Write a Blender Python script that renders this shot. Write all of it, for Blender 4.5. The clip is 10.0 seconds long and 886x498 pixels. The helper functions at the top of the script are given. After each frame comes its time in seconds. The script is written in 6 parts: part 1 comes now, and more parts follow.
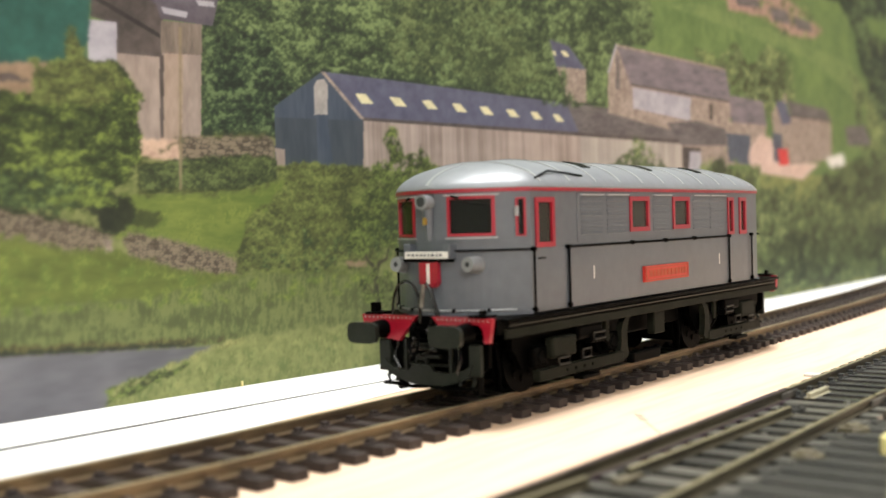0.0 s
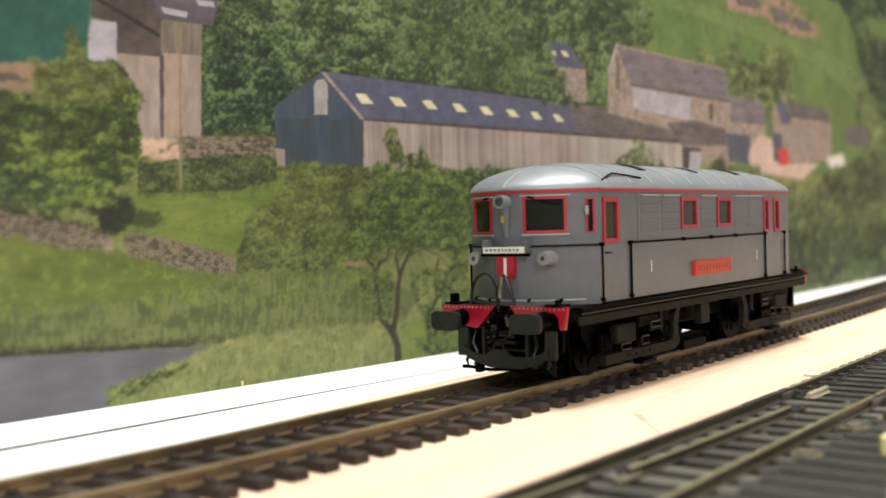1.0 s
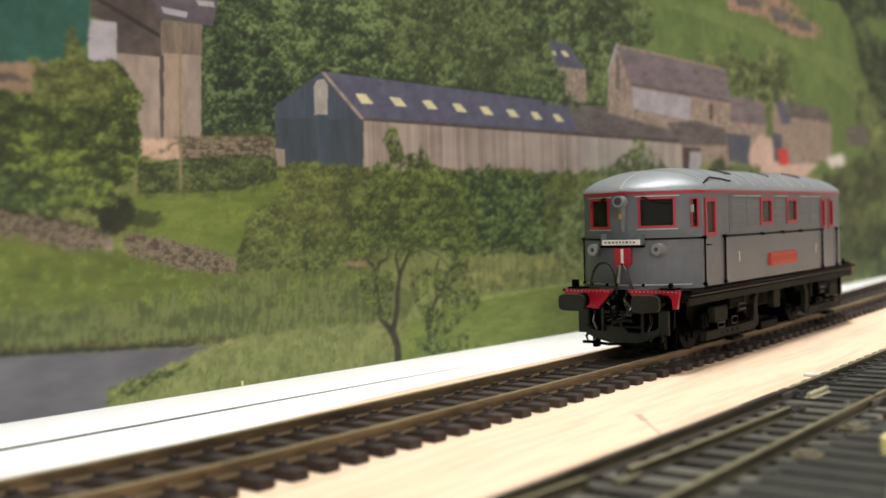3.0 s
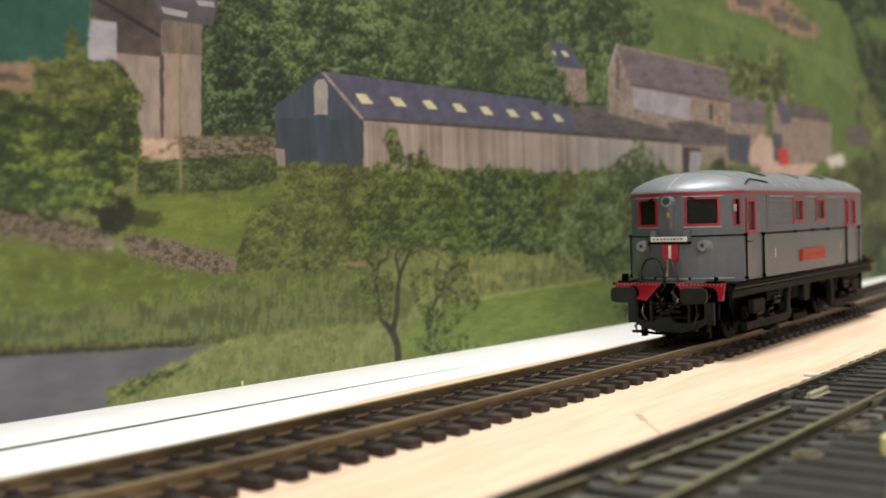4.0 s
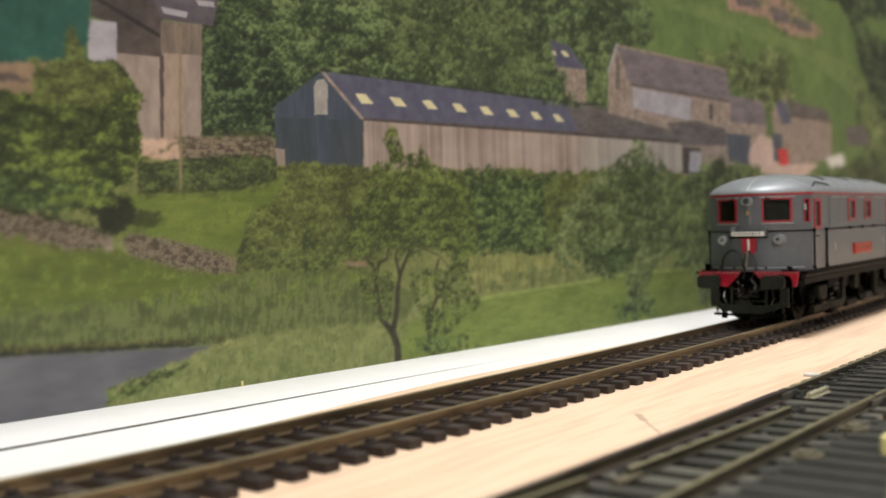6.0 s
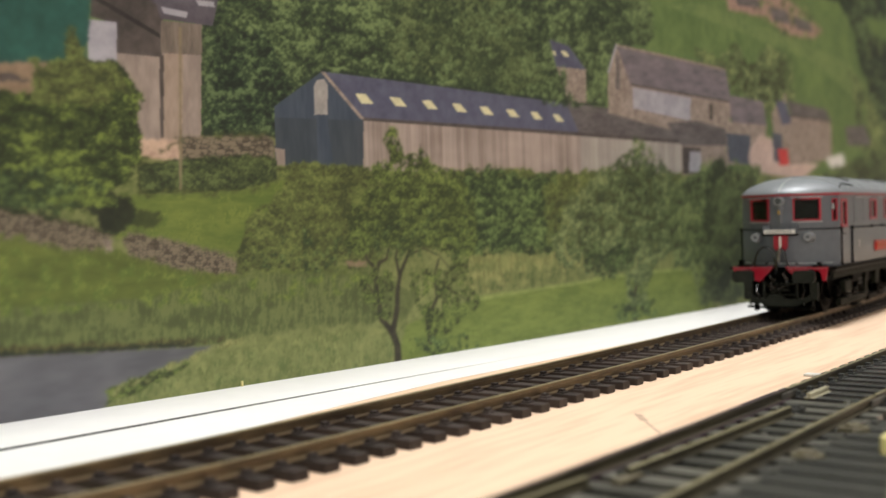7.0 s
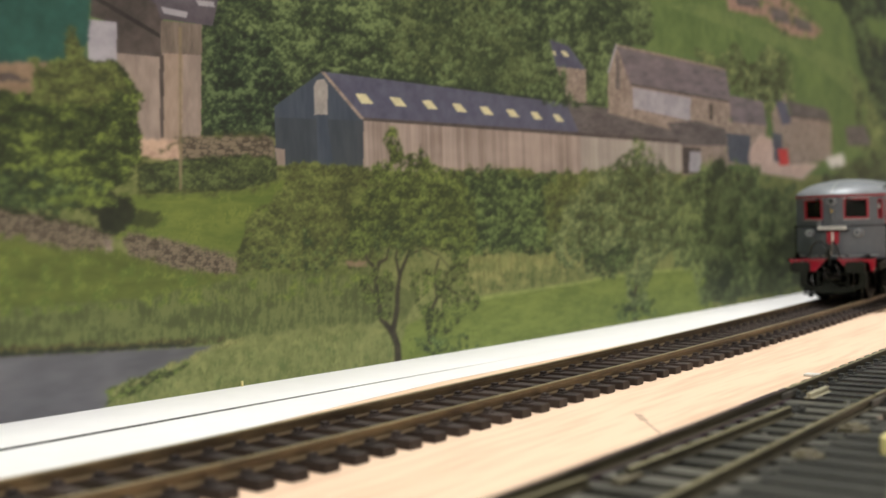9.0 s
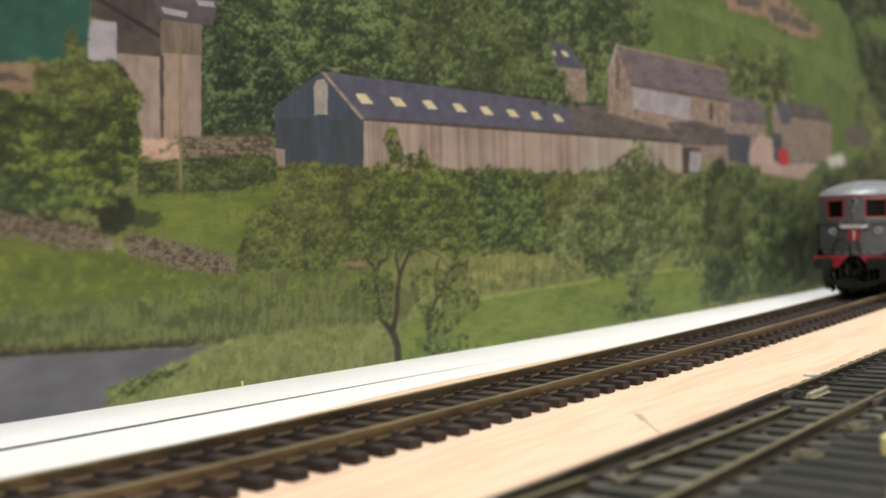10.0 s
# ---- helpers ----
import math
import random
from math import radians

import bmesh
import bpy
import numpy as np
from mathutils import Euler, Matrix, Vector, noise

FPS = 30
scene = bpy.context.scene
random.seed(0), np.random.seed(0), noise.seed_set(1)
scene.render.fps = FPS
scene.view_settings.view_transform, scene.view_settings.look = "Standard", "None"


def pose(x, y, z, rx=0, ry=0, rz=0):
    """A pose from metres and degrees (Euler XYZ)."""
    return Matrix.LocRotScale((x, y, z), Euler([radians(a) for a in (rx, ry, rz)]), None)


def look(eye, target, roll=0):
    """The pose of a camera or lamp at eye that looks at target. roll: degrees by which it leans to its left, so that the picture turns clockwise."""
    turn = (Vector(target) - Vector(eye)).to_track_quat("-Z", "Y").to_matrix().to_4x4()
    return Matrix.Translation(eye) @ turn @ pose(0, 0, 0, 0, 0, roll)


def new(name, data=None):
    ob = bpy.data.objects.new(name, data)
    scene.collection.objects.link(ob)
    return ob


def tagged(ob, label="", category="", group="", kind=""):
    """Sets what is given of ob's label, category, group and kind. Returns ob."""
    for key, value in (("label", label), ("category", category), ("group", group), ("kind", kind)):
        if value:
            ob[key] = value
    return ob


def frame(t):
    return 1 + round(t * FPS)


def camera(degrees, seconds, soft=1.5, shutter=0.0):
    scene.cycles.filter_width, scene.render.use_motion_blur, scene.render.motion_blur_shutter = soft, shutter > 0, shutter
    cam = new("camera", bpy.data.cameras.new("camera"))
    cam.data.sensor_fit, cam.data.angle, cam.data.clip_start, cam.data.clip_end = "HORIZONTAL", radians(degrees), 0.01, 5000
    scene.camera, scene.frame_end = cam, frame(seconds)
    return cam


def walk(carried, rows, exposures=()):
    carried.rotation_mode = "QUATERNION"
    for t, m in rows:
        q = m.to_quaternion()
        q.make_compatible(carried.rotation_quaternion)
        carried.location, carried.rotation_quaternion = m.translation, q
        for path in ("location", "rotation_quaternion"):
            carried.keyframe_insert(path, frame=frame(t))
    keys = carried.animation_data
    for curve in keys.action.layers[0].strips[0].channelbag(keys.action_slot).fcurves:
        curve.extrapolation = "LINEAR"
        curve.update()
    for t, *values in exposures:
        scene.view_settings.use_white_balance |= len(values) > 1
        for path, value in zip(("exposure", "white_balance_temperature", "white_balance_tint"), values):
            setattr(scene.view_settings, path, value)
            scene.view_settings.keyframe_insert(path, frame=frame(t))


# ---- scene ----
# ---- camera: a small camera standing on the layout, at rest ----
EYE = (0.0, 0.0, 0.03893)
AIM = (0.79269, 0.60913, 0.01452)
cam = camera(45.09, 10.0, soft=1.5)
cam.data.dof.use_dof = True
cam.data.dof.focus_distance = 0.262
cam.data.dof.aperture_fstop = 17.5
walk(cam, [(0.0, look(EYE, AIM, -1.615)), (10.0, look(EYE, AIM, -1.615))],
     exposures=[(0.0, 0.88), (1.0, 0.69), (2.5, 0.46), (4.5, 0.26), (7.0, 0.20), (10.0, 0.18)])

# ---- light: a ceiling fixture over the layout in a pale room ----
world = bpy.data.worlds.new("room_air")
world.use_nodes = True
world.node_tree.nodes["Background"].inputs[0].default_value = (0.9, 0.93, 1.0, 1)
world.node_tree.nodes["Background"].inputs[1].default_value = 0.02
scene.world = world


tube_light = bpy.data.lights.new("ceiling_tube_light", "AREA")
tube_light.shape, tube_light.size, tube_light.size_y, tube_light.energy = "RECTANGLE", 0.56, 0.28, 18.0
tube_light.color = (1.0, 0.99, 0.975)
new("ceiling_tube_light", tube_light).matrix_basis = pose(0.46, 0.13, 1.335)
globe_light = bpy.data.lights.new("pendant_globe_light", "POINT")
globe_light.energy, globe_light.shadow_soft_size = 33.0, 0.11
globe_light.color = (1.0, 0.99, 0.975)
new("pendant_globe_light", globe_light).matrix_basis = pose(-1.2, -1.35, 1.16)

# ---- plan, in millimetres: a gentle curve carries track, boards and backdrop ----
BEND = 0.000115


def bend(x):
    return BEND * (x - 250.0) ** 2


def track_y(x):
    return 129.9 + bend(x) + 0.001 * max(0.0, 120.0 - x) ** 2


NEARER = 0.9833


def print_y(u):
    return 196.76 - 0.0864 * (u - 250.0) + bend(u)


def back_y(x):
    return NEARER * print_y(x / NEARER)


# ---- materials ----
def c8(r, g, b, k=1.0):
    def lin(v):
        v = v / 255.0
        return v / 12.92 if v < 0.04045 else ((v + 0.055) / 1.055) ** 2.4
    return (lin(r) * k, lin(g) * k, lin(b) * k, 1.0)


def material(name, dark, light, size=8.0, rough=0.6, metal=0.0, bump=0.0, stretch=(1, 1, 1), fine=0.35,
             spread=(0.3, 0.7), island=0.0, objects=0.0, coat=0.0, spec=0.5):
    """Two colours blended by noise at two scales; size is the patch in millimetres."""
    m = bpy.data.materials.new(name)
    m.use_nodes = True
    nt = m.node_tree
    n, link = nt.nodes, nt.links.new
    bsdf = n["Principled BSDF"]
    bsdf.inputs["Roughness"].default_value = rough
    bsdf.inputs["Metallic"].default_value = metal
    bsdf.inputs["Coat Weight"].default_value = coat
    bsdf.inputs["Specular IOR Level"].default_value = spec
    tc = n.new("ShaderNodeTexCoord")
    mp = n.new("ShaderNodeMapping")
    mp.inputs["Scale"].default_value = stretch
    link(tc.outputs["Object"], mp.inputs["Vector"])
    big = n.new("ShaderNodeTexNoise")
    big.inputs["Scale"].default_value = 1000.0 / size
    big.inputs["Detail"].default_value = 3.0
    small = n.new("ShaderNodeTexNoise")
    small.inputs["Scale"].default_value = 6000.0 / size
    small.inputs["Detail"].default_value = 2.0
    link(mp.outputs[0], big.inputs["Vector"])
    link(mp.outputs[0], small.inputs["Vector"])
    mix = n.new("ShaderNodeMix")
    mix.inputs[0].default_value = fine
    link(big.outputs[0], mix.inputs[2])
    link(small.outputs[0], mix.inputs[3])
    value = mix.outputs[0]
    for weight, node, out in ((island, "ShaderNodeNewGeometry", "Random Per Island"), (objects, "ShaderNodeObjectInfo", "Random")):
        if weight > 0:
            src = n.new(node)
            more = n.new("ShaderNodeMix")
            more.inputs[0].default_value = weight
            link(value, more.inputs[2])
            link(src.outputs[out], more.inputs[3])
            value = more.outputs[0]
    ramp = n.new("ShaderNodeValToRGB")
    ramp.color_ramp.elements[0].position, ramp.color_ramp.elements[1].position = spread
    ramp.color_ramp.elements[0].color, ramp.color_ramp.elements[1].color = dark, light
    link(value, ramp.inputs[0])
    link(ramp.outputs[0], bsdf.inputs["Base Color"])
    if bump > 0:
        b = n.new("ShaderNodeBump")
        b.inputs["Strength"].default_value = bump
        b.inputs["Distance"].default_value = 0.0002
        link(mix.outputs[0], b.inputs["Height"])
        link(b.outputs[0], bsdf.inputs["Normal"])
    return m


PRINT = 1.1
INK, WEAVE = {}, {}


def paper(name, a, b, size=8.0, **kw):
    """Printed paper of the backdrop: a matt photographic print."""
    INK[name] = (a, b)
    WEAVE[name] = (size, kw.get("stretch", (1, 1, 1)), kw.get("fine", 0.35))
    return material(name, c8(*a, PRINT), c8(*b, PRINT), size, rough=0.7, **kw)


def glass(name, tint, clear=1.0, rough=0.05):
    m = bpy.data.materials.new(name)
    m.use_nodes = True
    b = m.node_tree.nodes["Principled BSDF"]
    b.inputs["Base Color"].default_value = tint
    b.inputs["Roughness"].default_value = rough
    b.inputs["Transmission Weight"].default_value = clear
    b.inputs["IOR"].default_value = 1.3
    return m


WOOD = material("plywood", c8(198, 162, 134), c8(232, 202, 174), 11, 0.55, bump=0.15, stretch=(0.07, 1.0, 1.0), fine=0.5, spread=(0.24, 0.54))
WHITE = material("white_board_paint", (0.80, 0.79, 0.78, 1), (0.88, 0.87, 0.86, 1), 40, 0.45, bump=0.08)
WALL = material("wall_paint", (0.62, 0.61, 0.58, 1), (0.70, 0.69, 0.66, 1), 300, 0.8, bump=0.1)
CARPET = material("floor_carpet", (0.12, 0.10, 0.09, 1), (0.2, 0.18, 0.16, 1), 60, 0.95, bump=0.6)
SLEEPER = material("sleeper_plastic", c8(38, 32, 30), c8(66, 57, 53), 3, 0.5, spec=0.3, bump=0.35, objects=0.3)
RAILM = material("rail_nickel", c8(72, 62, 54), c8(150, 130, 98), 7, 0.36, metal=0.6, stretch=(0.25, 1, 1), bump=0.1)
# Pale metal that paints the light's reflection along the rail head.
RAILSHINE = material("rubbed_rail_head", c8(136, 124, 94), c8(200, 188, 152), 9, 0.3, metal=0.6, stretch=(0.2, 1, 1))
RAILTOP = material("old_rail_nickel", c8(48, 44, 37), c8(100, 93, 72), 7, 0.42, metal=0.5, stretch=(0.25, 1, 1))
GREYSLEEPER = material("dusty_sleeper_plastic", c8(44, 44, 41), c8(96, 94, 86), 4, 0.36, spec=0.4, bump=0.3, objects=0.3)
BASEP = material("turnout_plastic", c8(32, 33, 30), c8(54, 53, 48), 12, 0.5, spec=0.3, bump=0.2)
BUFFP = material("buff_plastic", c8(72, 66, 50), c8(102, 94, 72), 5, 0.5)
CREAM = material("cream_plastic", c8(205, 192, 128), c8(226, 214, 150), 8, 0.45)
GREY = material("loco_grey_paint", c8(76, 81, 88), c8(88, 93, 99), 14, 0.36, fine=0.5, bump=0.03, coat=0.15)
ROOF = material("loco_roof_silver", c8(118, 122, 127), c8(132, 136, 140), 14, 0.44, metal=0.22, fine=0.5, bump=0.03)
LAMPBODY = material("pale_lamp_paint", c8(112, 115, 119), c8(128, 131, 134), 6, 0.4, metal=0.1)
SILVER = material("pale_rib_paint", c8(148, 151, 153), c8(163, 166, 166), 6, 0.35, metal=0.2)
RED = material("loco_red_paint", c8(134, 8, 32), c8(152, 15, 40), 8, 0.35, coat=0.2)
ORANGE = material("nameplate_red", c8(172, 42, 34), c8(188, 52, 40), 4, 0.42)
GOLD = material("dull_gold", c8(146, 62, 38), c8(164, 76, 44), 2, 0.45, metal=0.2)
BLACK = material("underframe_black", c8(2, 2, 2), c8(6, 6, 5), 5, 0.4, spec=0.02, bump=0.15)
GLOSS = material("glossy_black_hose", c8(8, 8, 7), c8(16, 16, 14), 3, 0.22, spec=0.6)
HANGER = material("dull_steel_wire", c8(24, 23, 20), c8(38, 37, 32), 3, 0.4, metal=0.3)
OLIVE = material("shoebeam_grey", c8(17, 19, 14), c8(31, 32, 25), 4, 0.5, spec=0.06, bump=0.2)
IRON = material("worn_steel", c8(90, 88, 84), c8(150, 148, 142), 3, 0.35, metal=0.8)
BUFFER = material("buffer_dark_grey", c8(20, 23, 19), c8(35, 38, 32), 4, 0.4, spec=0.2)
BRASS = material("brass", c8(176, 140, 70), c8(200, 165, 90), 2, 0.35, metal=0.8)
IVORY = material("white_lettering_paint", c8(196, 194, 188), c8(214, 212, 206), 3, 0.5)
INSIDE = material("cab_interior", c8(56, 54, 44), c8(78, 75, 60), 8, 0.7)
GLASS = glass("window_glass", (0.15, 0.18, 0.14, 1), 0.97)
# Partly opaque tint lightens the side panes in place of light inside.
SIDEGLASS = glass("dusty_side_glazing", (0.17, 0.16, 0.125, 1), 0.8, 0.1)
LAMPGLASS = material("unlit_lamp_lens", c8(50, 52, 54), c8(68, 70, 72), 2, 0.15)

# ---- mesh helpers, in millimetres ----
MM = 0.001


def part(name, bm, mat, parent=None, label="", smooth=False, origin=(0, 0, 0)):
    """Link a bmesh, built in millimetres, as one mesh object."""
    bmesh.ops.transform(bm, matrix=Matrix.Scale(MM, 4) @ Matrix.Translation([-v for v in origin]), verts=bm.verts)
    me = bpy.data.meshes.new(name)
    bm.to_mesh(me)
    bm.free()
    me.materials.append(mat)
    if smooth:
        for p in me.polygons:
            p.use_smooth = True
    ob = new(name, me)
    ob.location = [v * MM for v in origin]
    if parent:
        ob.parent = parent
    if label:
        tagged(ob, label)
    return ob


def shared(name, me, parent, x=0, y=0, z=0, rz=0.0):
    ob = new(name, me)
    ob.matrix_basis = Matrix.Translation((x * MM, y * MM, z * MM)) @ Matrix.Rotation(rz, 4, "Z")
    if parent:
        ob.parent = parent
    return ob


def raw(name, verts, faces, mat, parent=None, label=""):
    me = bpy.data.meshes.new(name)
    me.from_pydata([(x * MM, y * MM, z * MM) for x, y, z in verts], [], faces)
    me.materials.append(mat)
    ob = new(name, me)
    if parent:
        ob.parent = parent
    if label:
        tagged(ob, label)
    return ob


def thing(name, label, category, group="", kind="", x=0, y=0, z=0):
    ob = new(name)
    ob.empty_display_size = 0.01
    ob.location = (x * MM, y * MM, z * MM)
    return tagged(ob, label, category, group, kind)


def box(bm, x0, x1, y0, y1, z0, z1, bevel=0.0):
    r = bmesh.ops.create_cube(bm, size=1.0)
    vs = r["verts"]
    for v in vs:
        v.co = ((x0 + x1) / 2 + v.co.x * (x1 - x0), (y0 + y1) / 2 + v.co.y * (y1 - y0), (z0 + z1) / 2 + v.co.z * (z1 - z0))
    if bevel > 0:
        edges = list({e for v in vs for e in v.link_edges})
        bmesh.ops.bevel(bm, geom=edges, offset=bevel, segments=2, affect="EDGES", profile=0.5)
    return bm


def cyl(bm, p0, p1, r0, r1=None, seg=16):
    a, b = Vector(p0), Vector(p1)
    d = b - a
    m = Matrix.Translation((a + b) / 2) @ d.to_track_quat("Z", "Y").to_matrix().to_4x4()
    bmesh.ops.create_cone(bm, cap_ends=True, segments=seg, radius1=r0, radius2=r0 if r1 is None else r1, depth=d.length, matrix=m)
    return bm


def tube(bm, pts, r, seg=8):
    """A round rod through points."""
    pts = [Vector(p) for p in pts]
    rings = []
    for i, p in enumerate(pts):
        d = (pts[min(i + 1, len(pts) - 1)] - pts[max(i - 1, 0)]).normalized()
        q = d.to_track_quat("Z", "Y")
        rings.append([bm.verts.new(p + q @ Vector((r * math.cos(a * math.tau / seg), r * math.sin(a * math.tau / seg), 0))) for a in range(seg)])
    for a, b in zip(rings, rings[1:]):
        for i in range(seg):
            bm.faces.new((a[i], a[(i + 1) % seg], b[(i + 1) % seg], b[i]))
    bm.faces.new(rings[0][::-1])
    bm.faces.new(rings[-1])
    return bm


def prism(bm, poly, place, a, b):
    """Extrude a 2D outline between a and b; place(u, v, w) gives the point."""
    lo = [bm.verts.new(place(u, v, a)) for u, v in poly]
    hi = [bm.verts.new(place(u, v, b)) for u, v in poly]
    bm.faces.new(lo[::-1])
    bm.faces.new(hi)
    for i in range(len(poly)):
        j = (i + 1) % len(poly)
        bm.faces.new((lo[i], lo[j], hi[j], hi[i]))
    bmesh.ops.recalc_face_normals(bm, faces=bm.faces)
    return bm


def NEW():
    return bmesh.new()


# ---- the room around the layout ----
def slab(name, x0, x1, y0, y1, z0, z1, mat):
    return tagged(part(name, box(NEW(), x0, x1, y0, y1, z0, z1), mat), kind="structure")


slab("floor", -1700, 2700, -2200, 500, -1000, -950, CARPET)
slab("ceiling", -1700, 2700, -2200, 500, 1400, 1450, WALL)
slab("wall_north", -1700, 2700, 400, 500, -950, 1400, WALL)
slab("wall_south", -1700, 2700, -2200, -2100, -950, 1400, WALL)
slab("wall_west", -1700, -1600, -2100, 400, -950, 1400, WALL)
slab("wall_east", 2600, 2700, -2100, 400, -950, 1400, WALL)

fixture = thing("ceiling_light", "white steel ceiling batten light fixed to the ceiling", "ceiling light", x=460, y=130, z=1400)
part("housing", box(NEW(), -300, 300, -160, 160, -58, 0, 6), WHITE, fixture)
pendant = thing("pendant_light", "pendant lamp holder hanging from the ceiling", "pendant light", x=-1200, y=-1350, z=1400)
part("cord", cyl(NEW(), (0, 0, -110), (0, 0, 0), 3), BLACK, pendant)
part("holder", cyl(NEW(), (0, 0, -128), (0, 0, -100), 20, 14), WHITE, pendant)

# ---- baseboard: plywood with white-painted boards along the backdrop ----
X0, X1 = -250, 1150


def strip(bm, ya, yb, z0, z1, xa=X0, xb=X1, step=25):
    n = max(1, int((xb - xa) / step))
    rows = []
    for i in range(n + 1):
        x = xa + (xb - xa) * i / n
        rows.append([bm.verts.new(c) for c in ((x, ya(x), z0), (x, yb(x), z0), (x, yb(x), z1), (x, ya(x), z1))])
    for a, b in zip(rows, rows[1:]):
        for k in range(4):
            bm.faces.new((a[k], a[(k + 1) % 4], b[(k + 1) % 4], b[k]))
    bm.faces.new(rows[0])
    bm.faces.new(rows[-1][::-1])
    bmesh.ops.recalc_face_normals(bm, faces=bm.faces)
    return bm


board = tagged(part("baseboard", strip(NEW(), lambda x: -260, lambda x: back_y(x) + 16, -14, 0), WOOD),
               "bare pale plywood baseboard of the model railway", "baseboard", kind="structure")
for lx in (-220, 430, 1080):
    for ly in (-235, 150):
        leg = part("table_leg", box(NEW(), lx, lx + 45, ly, ly + 45, -950, -14, 2), WOOD)
        tagged(leg, "square softwood leg under the baseboard", "table leg", "legs of the baseboard")


def gap_y(x):
    return 181.4 - 0.088 * (x - 103)


def gap_half(x):
    return max(0.03, min(1.15, 1.15 * (258 - x) / 140))


def edge_y(x):
    return 160.2 + (0.06 if x < 200 else -0.05) * (x - 200)


# Black strip at board level paints the shade inside the joint.
tagged(part("board_joint", strip(NEW(), lambda x: gap_y(x) - gap_half(x) - 0.02, lambda x: gap_y(x) + gap_half(x) + 0.02, 0, 0.04, -250, 258), BLACK),
       "black strip painted as the shade in the joint between the white boards", "joint", kind="structure")
tagged(part("white_strip_board", strip(NEW(), lambda x: gap_y(x) + gap_half(x), lambda x: back_y(x) - 0.2, 0, 0.14), WHITE),
       "white-painted board strip at the foot of the backdrop", "board", kind="structure")
tagged(part("white_track_board", strip(NEW(), edge_y, lambda x: max(gap_y(x) - gap_half(x), edge_y(x) + 0.5), 0, 0.12, -250, 560), WHITE),
       "white-painted board strip beside the track", "board", kind="structure")


# ---- track ----
def rail(name, parent, y_of, xa, xb, mat, step=20, z=1.7, tall=0.885, shine=None):
    """A flat-bottomed rail, 2.6 mm high, swept along the plan."""
    prof = [(-1.0, 0), (1.0, 0), (1.0, 0.3), (0.35, 0.55), (0.35, 1.75), (0.55, 1.95), (0.55, 2.45), (0.42, 2.6), (-0.42, 2.6), (-0.55, 2.45), (-0.55, 1.95), (-0.35, 1.75), (-0.35, 0.55), (-1.0, 0.3)]
    prof = [(u, v * tall) for u, v in prof]
    n = max(1, int((xb - xa) / step))
    verts, faces, k = [], [], len(prof)
    for i in range(n + 1):
        x = xa + (xb - xa) * i / n
        verts += [(x, y_of(x) + u, z + v) for u, v in prof]
    for i in range(n):
        for j in range(k):
            a, b = i * k + j, i * k + (j + 1) % k
            faces.append((a, b, b + k, a + k))
    faces.append(tuple(range(k))[::-1])
    faces.append(tuple(n * k + j for j in range(k)))
    ob = raw(name, verts, faces, mat, parent)
    # Top strip in its own colour; the pale ones paint a highlight.
    if shine:
        top = z + 2.6 * tall
        part("running_surface", strip(NEW(), lambda x: y_of(x) - 0.4, lambda x: y_of(x) + 0.4, top, top + 0.03, xa, xb, step), shine, ob)
    return ob


def sleeper_mesh(name, mat, length=30.0, width=3.3, height=1.7):
    bm = NEW()
    box(bm, -width / 2, width / 2, -length / 2, length / 2, 0, height, 0.18)
    for s in (-1, 1):
        for o in (-1, 1):
            y = s * 8.85 + o * 1.75
            box(bm, -1.15, 1.15, y - 0.95, y + 0.95, height - 0.1, height + 0.35, 0.1)
            box(bm, -0.75, 0.75, y - 0.6 - o * 0.2, y + 0.6 - o * 0.2, height + 0.3, height + 0.95, 0.15)
    me = bpy.data.meshes.new(name)
    bmesh.ops.transform(bm, matrix=Matrix.Scale(MM, 4), verts=bm.verts)
    bm.to_mesh(me)
    bm.free()
    me.materials.append(mat)
    return me


main_track = thing("railway_track", "brown-railed model track with dark plastic sleepers on plywood", "track")
for side in (-1, 1):
    rail("rail", main_track, lambda x, s=side: track_y(x) + s * 8.85, X0, X1, RAILM, shine=RAILSHINE)
sleeper = sleeper_mesh("sleeper", SLEEPER)
PITCH, FIRST = 6.75, 102.1
for i in range(int((X0 - FIRST) / PITCH) + 1, int((X1 - FIRST) / PITCH)):
    x = FIRST + i * PITCH
    shared("sleeper", sleeper, main_track, x, track_y(x), 0, math.atan(2 * BEND * (x - 250)))

# ---- second track: plain track meeting a turnout ----
def near_y(x):
    return 66.9 + bend(x)


# Greyer painted highlight for the heads of the second track.
DULLSHINE = material("dull_rail_head", c8(116, 108, 84), c8(172, 164, 130), 9, 0.35, metal=0.5, stretch=(0.2, 1, 1))
JOINT = 209.0
NICKEL = material("bright_nickel", c8(168, 162, 136), c8(204, 198, 172), 5, 0.3, metal=0.35)
PURPLE = material("purple_black_plastic", c8(50, 38, 44), c8(72, 56, 62), 8, 0.45, spec=0.3)
side_track = thing("railway_track", "dusty model track with grey sleepers beside the plywood strip", "track")
for side in (-1, 1):
    rail("rail", side_track, lambda x, s=side: near_y(x) + s * 8.5, JOINT + 0.6, X1, RAILTOP, z=2.2, tall=0.69, shine=DULLSHINE)
DARKSLEEPER = material("dark_glossy_sleeper_plastic", c8(32, 33, 33), c8(62, 62, 60), 4, 0.3, spec=0.5, bump=0.3, objects=0.3)
grey_sleeper = sleeper_mesh("sleeper", DARKSLEEPER, length=27.0, height=2.2)
for i in range(int((X1 - JOINT) / PITCH) - 1):
    x = JOINT + 4 + i * PITCH
    shared("sleeper", grey_sleeper, side_track, x, near_y(x), 0, math.atan(2 * BEND * (x - 250)))

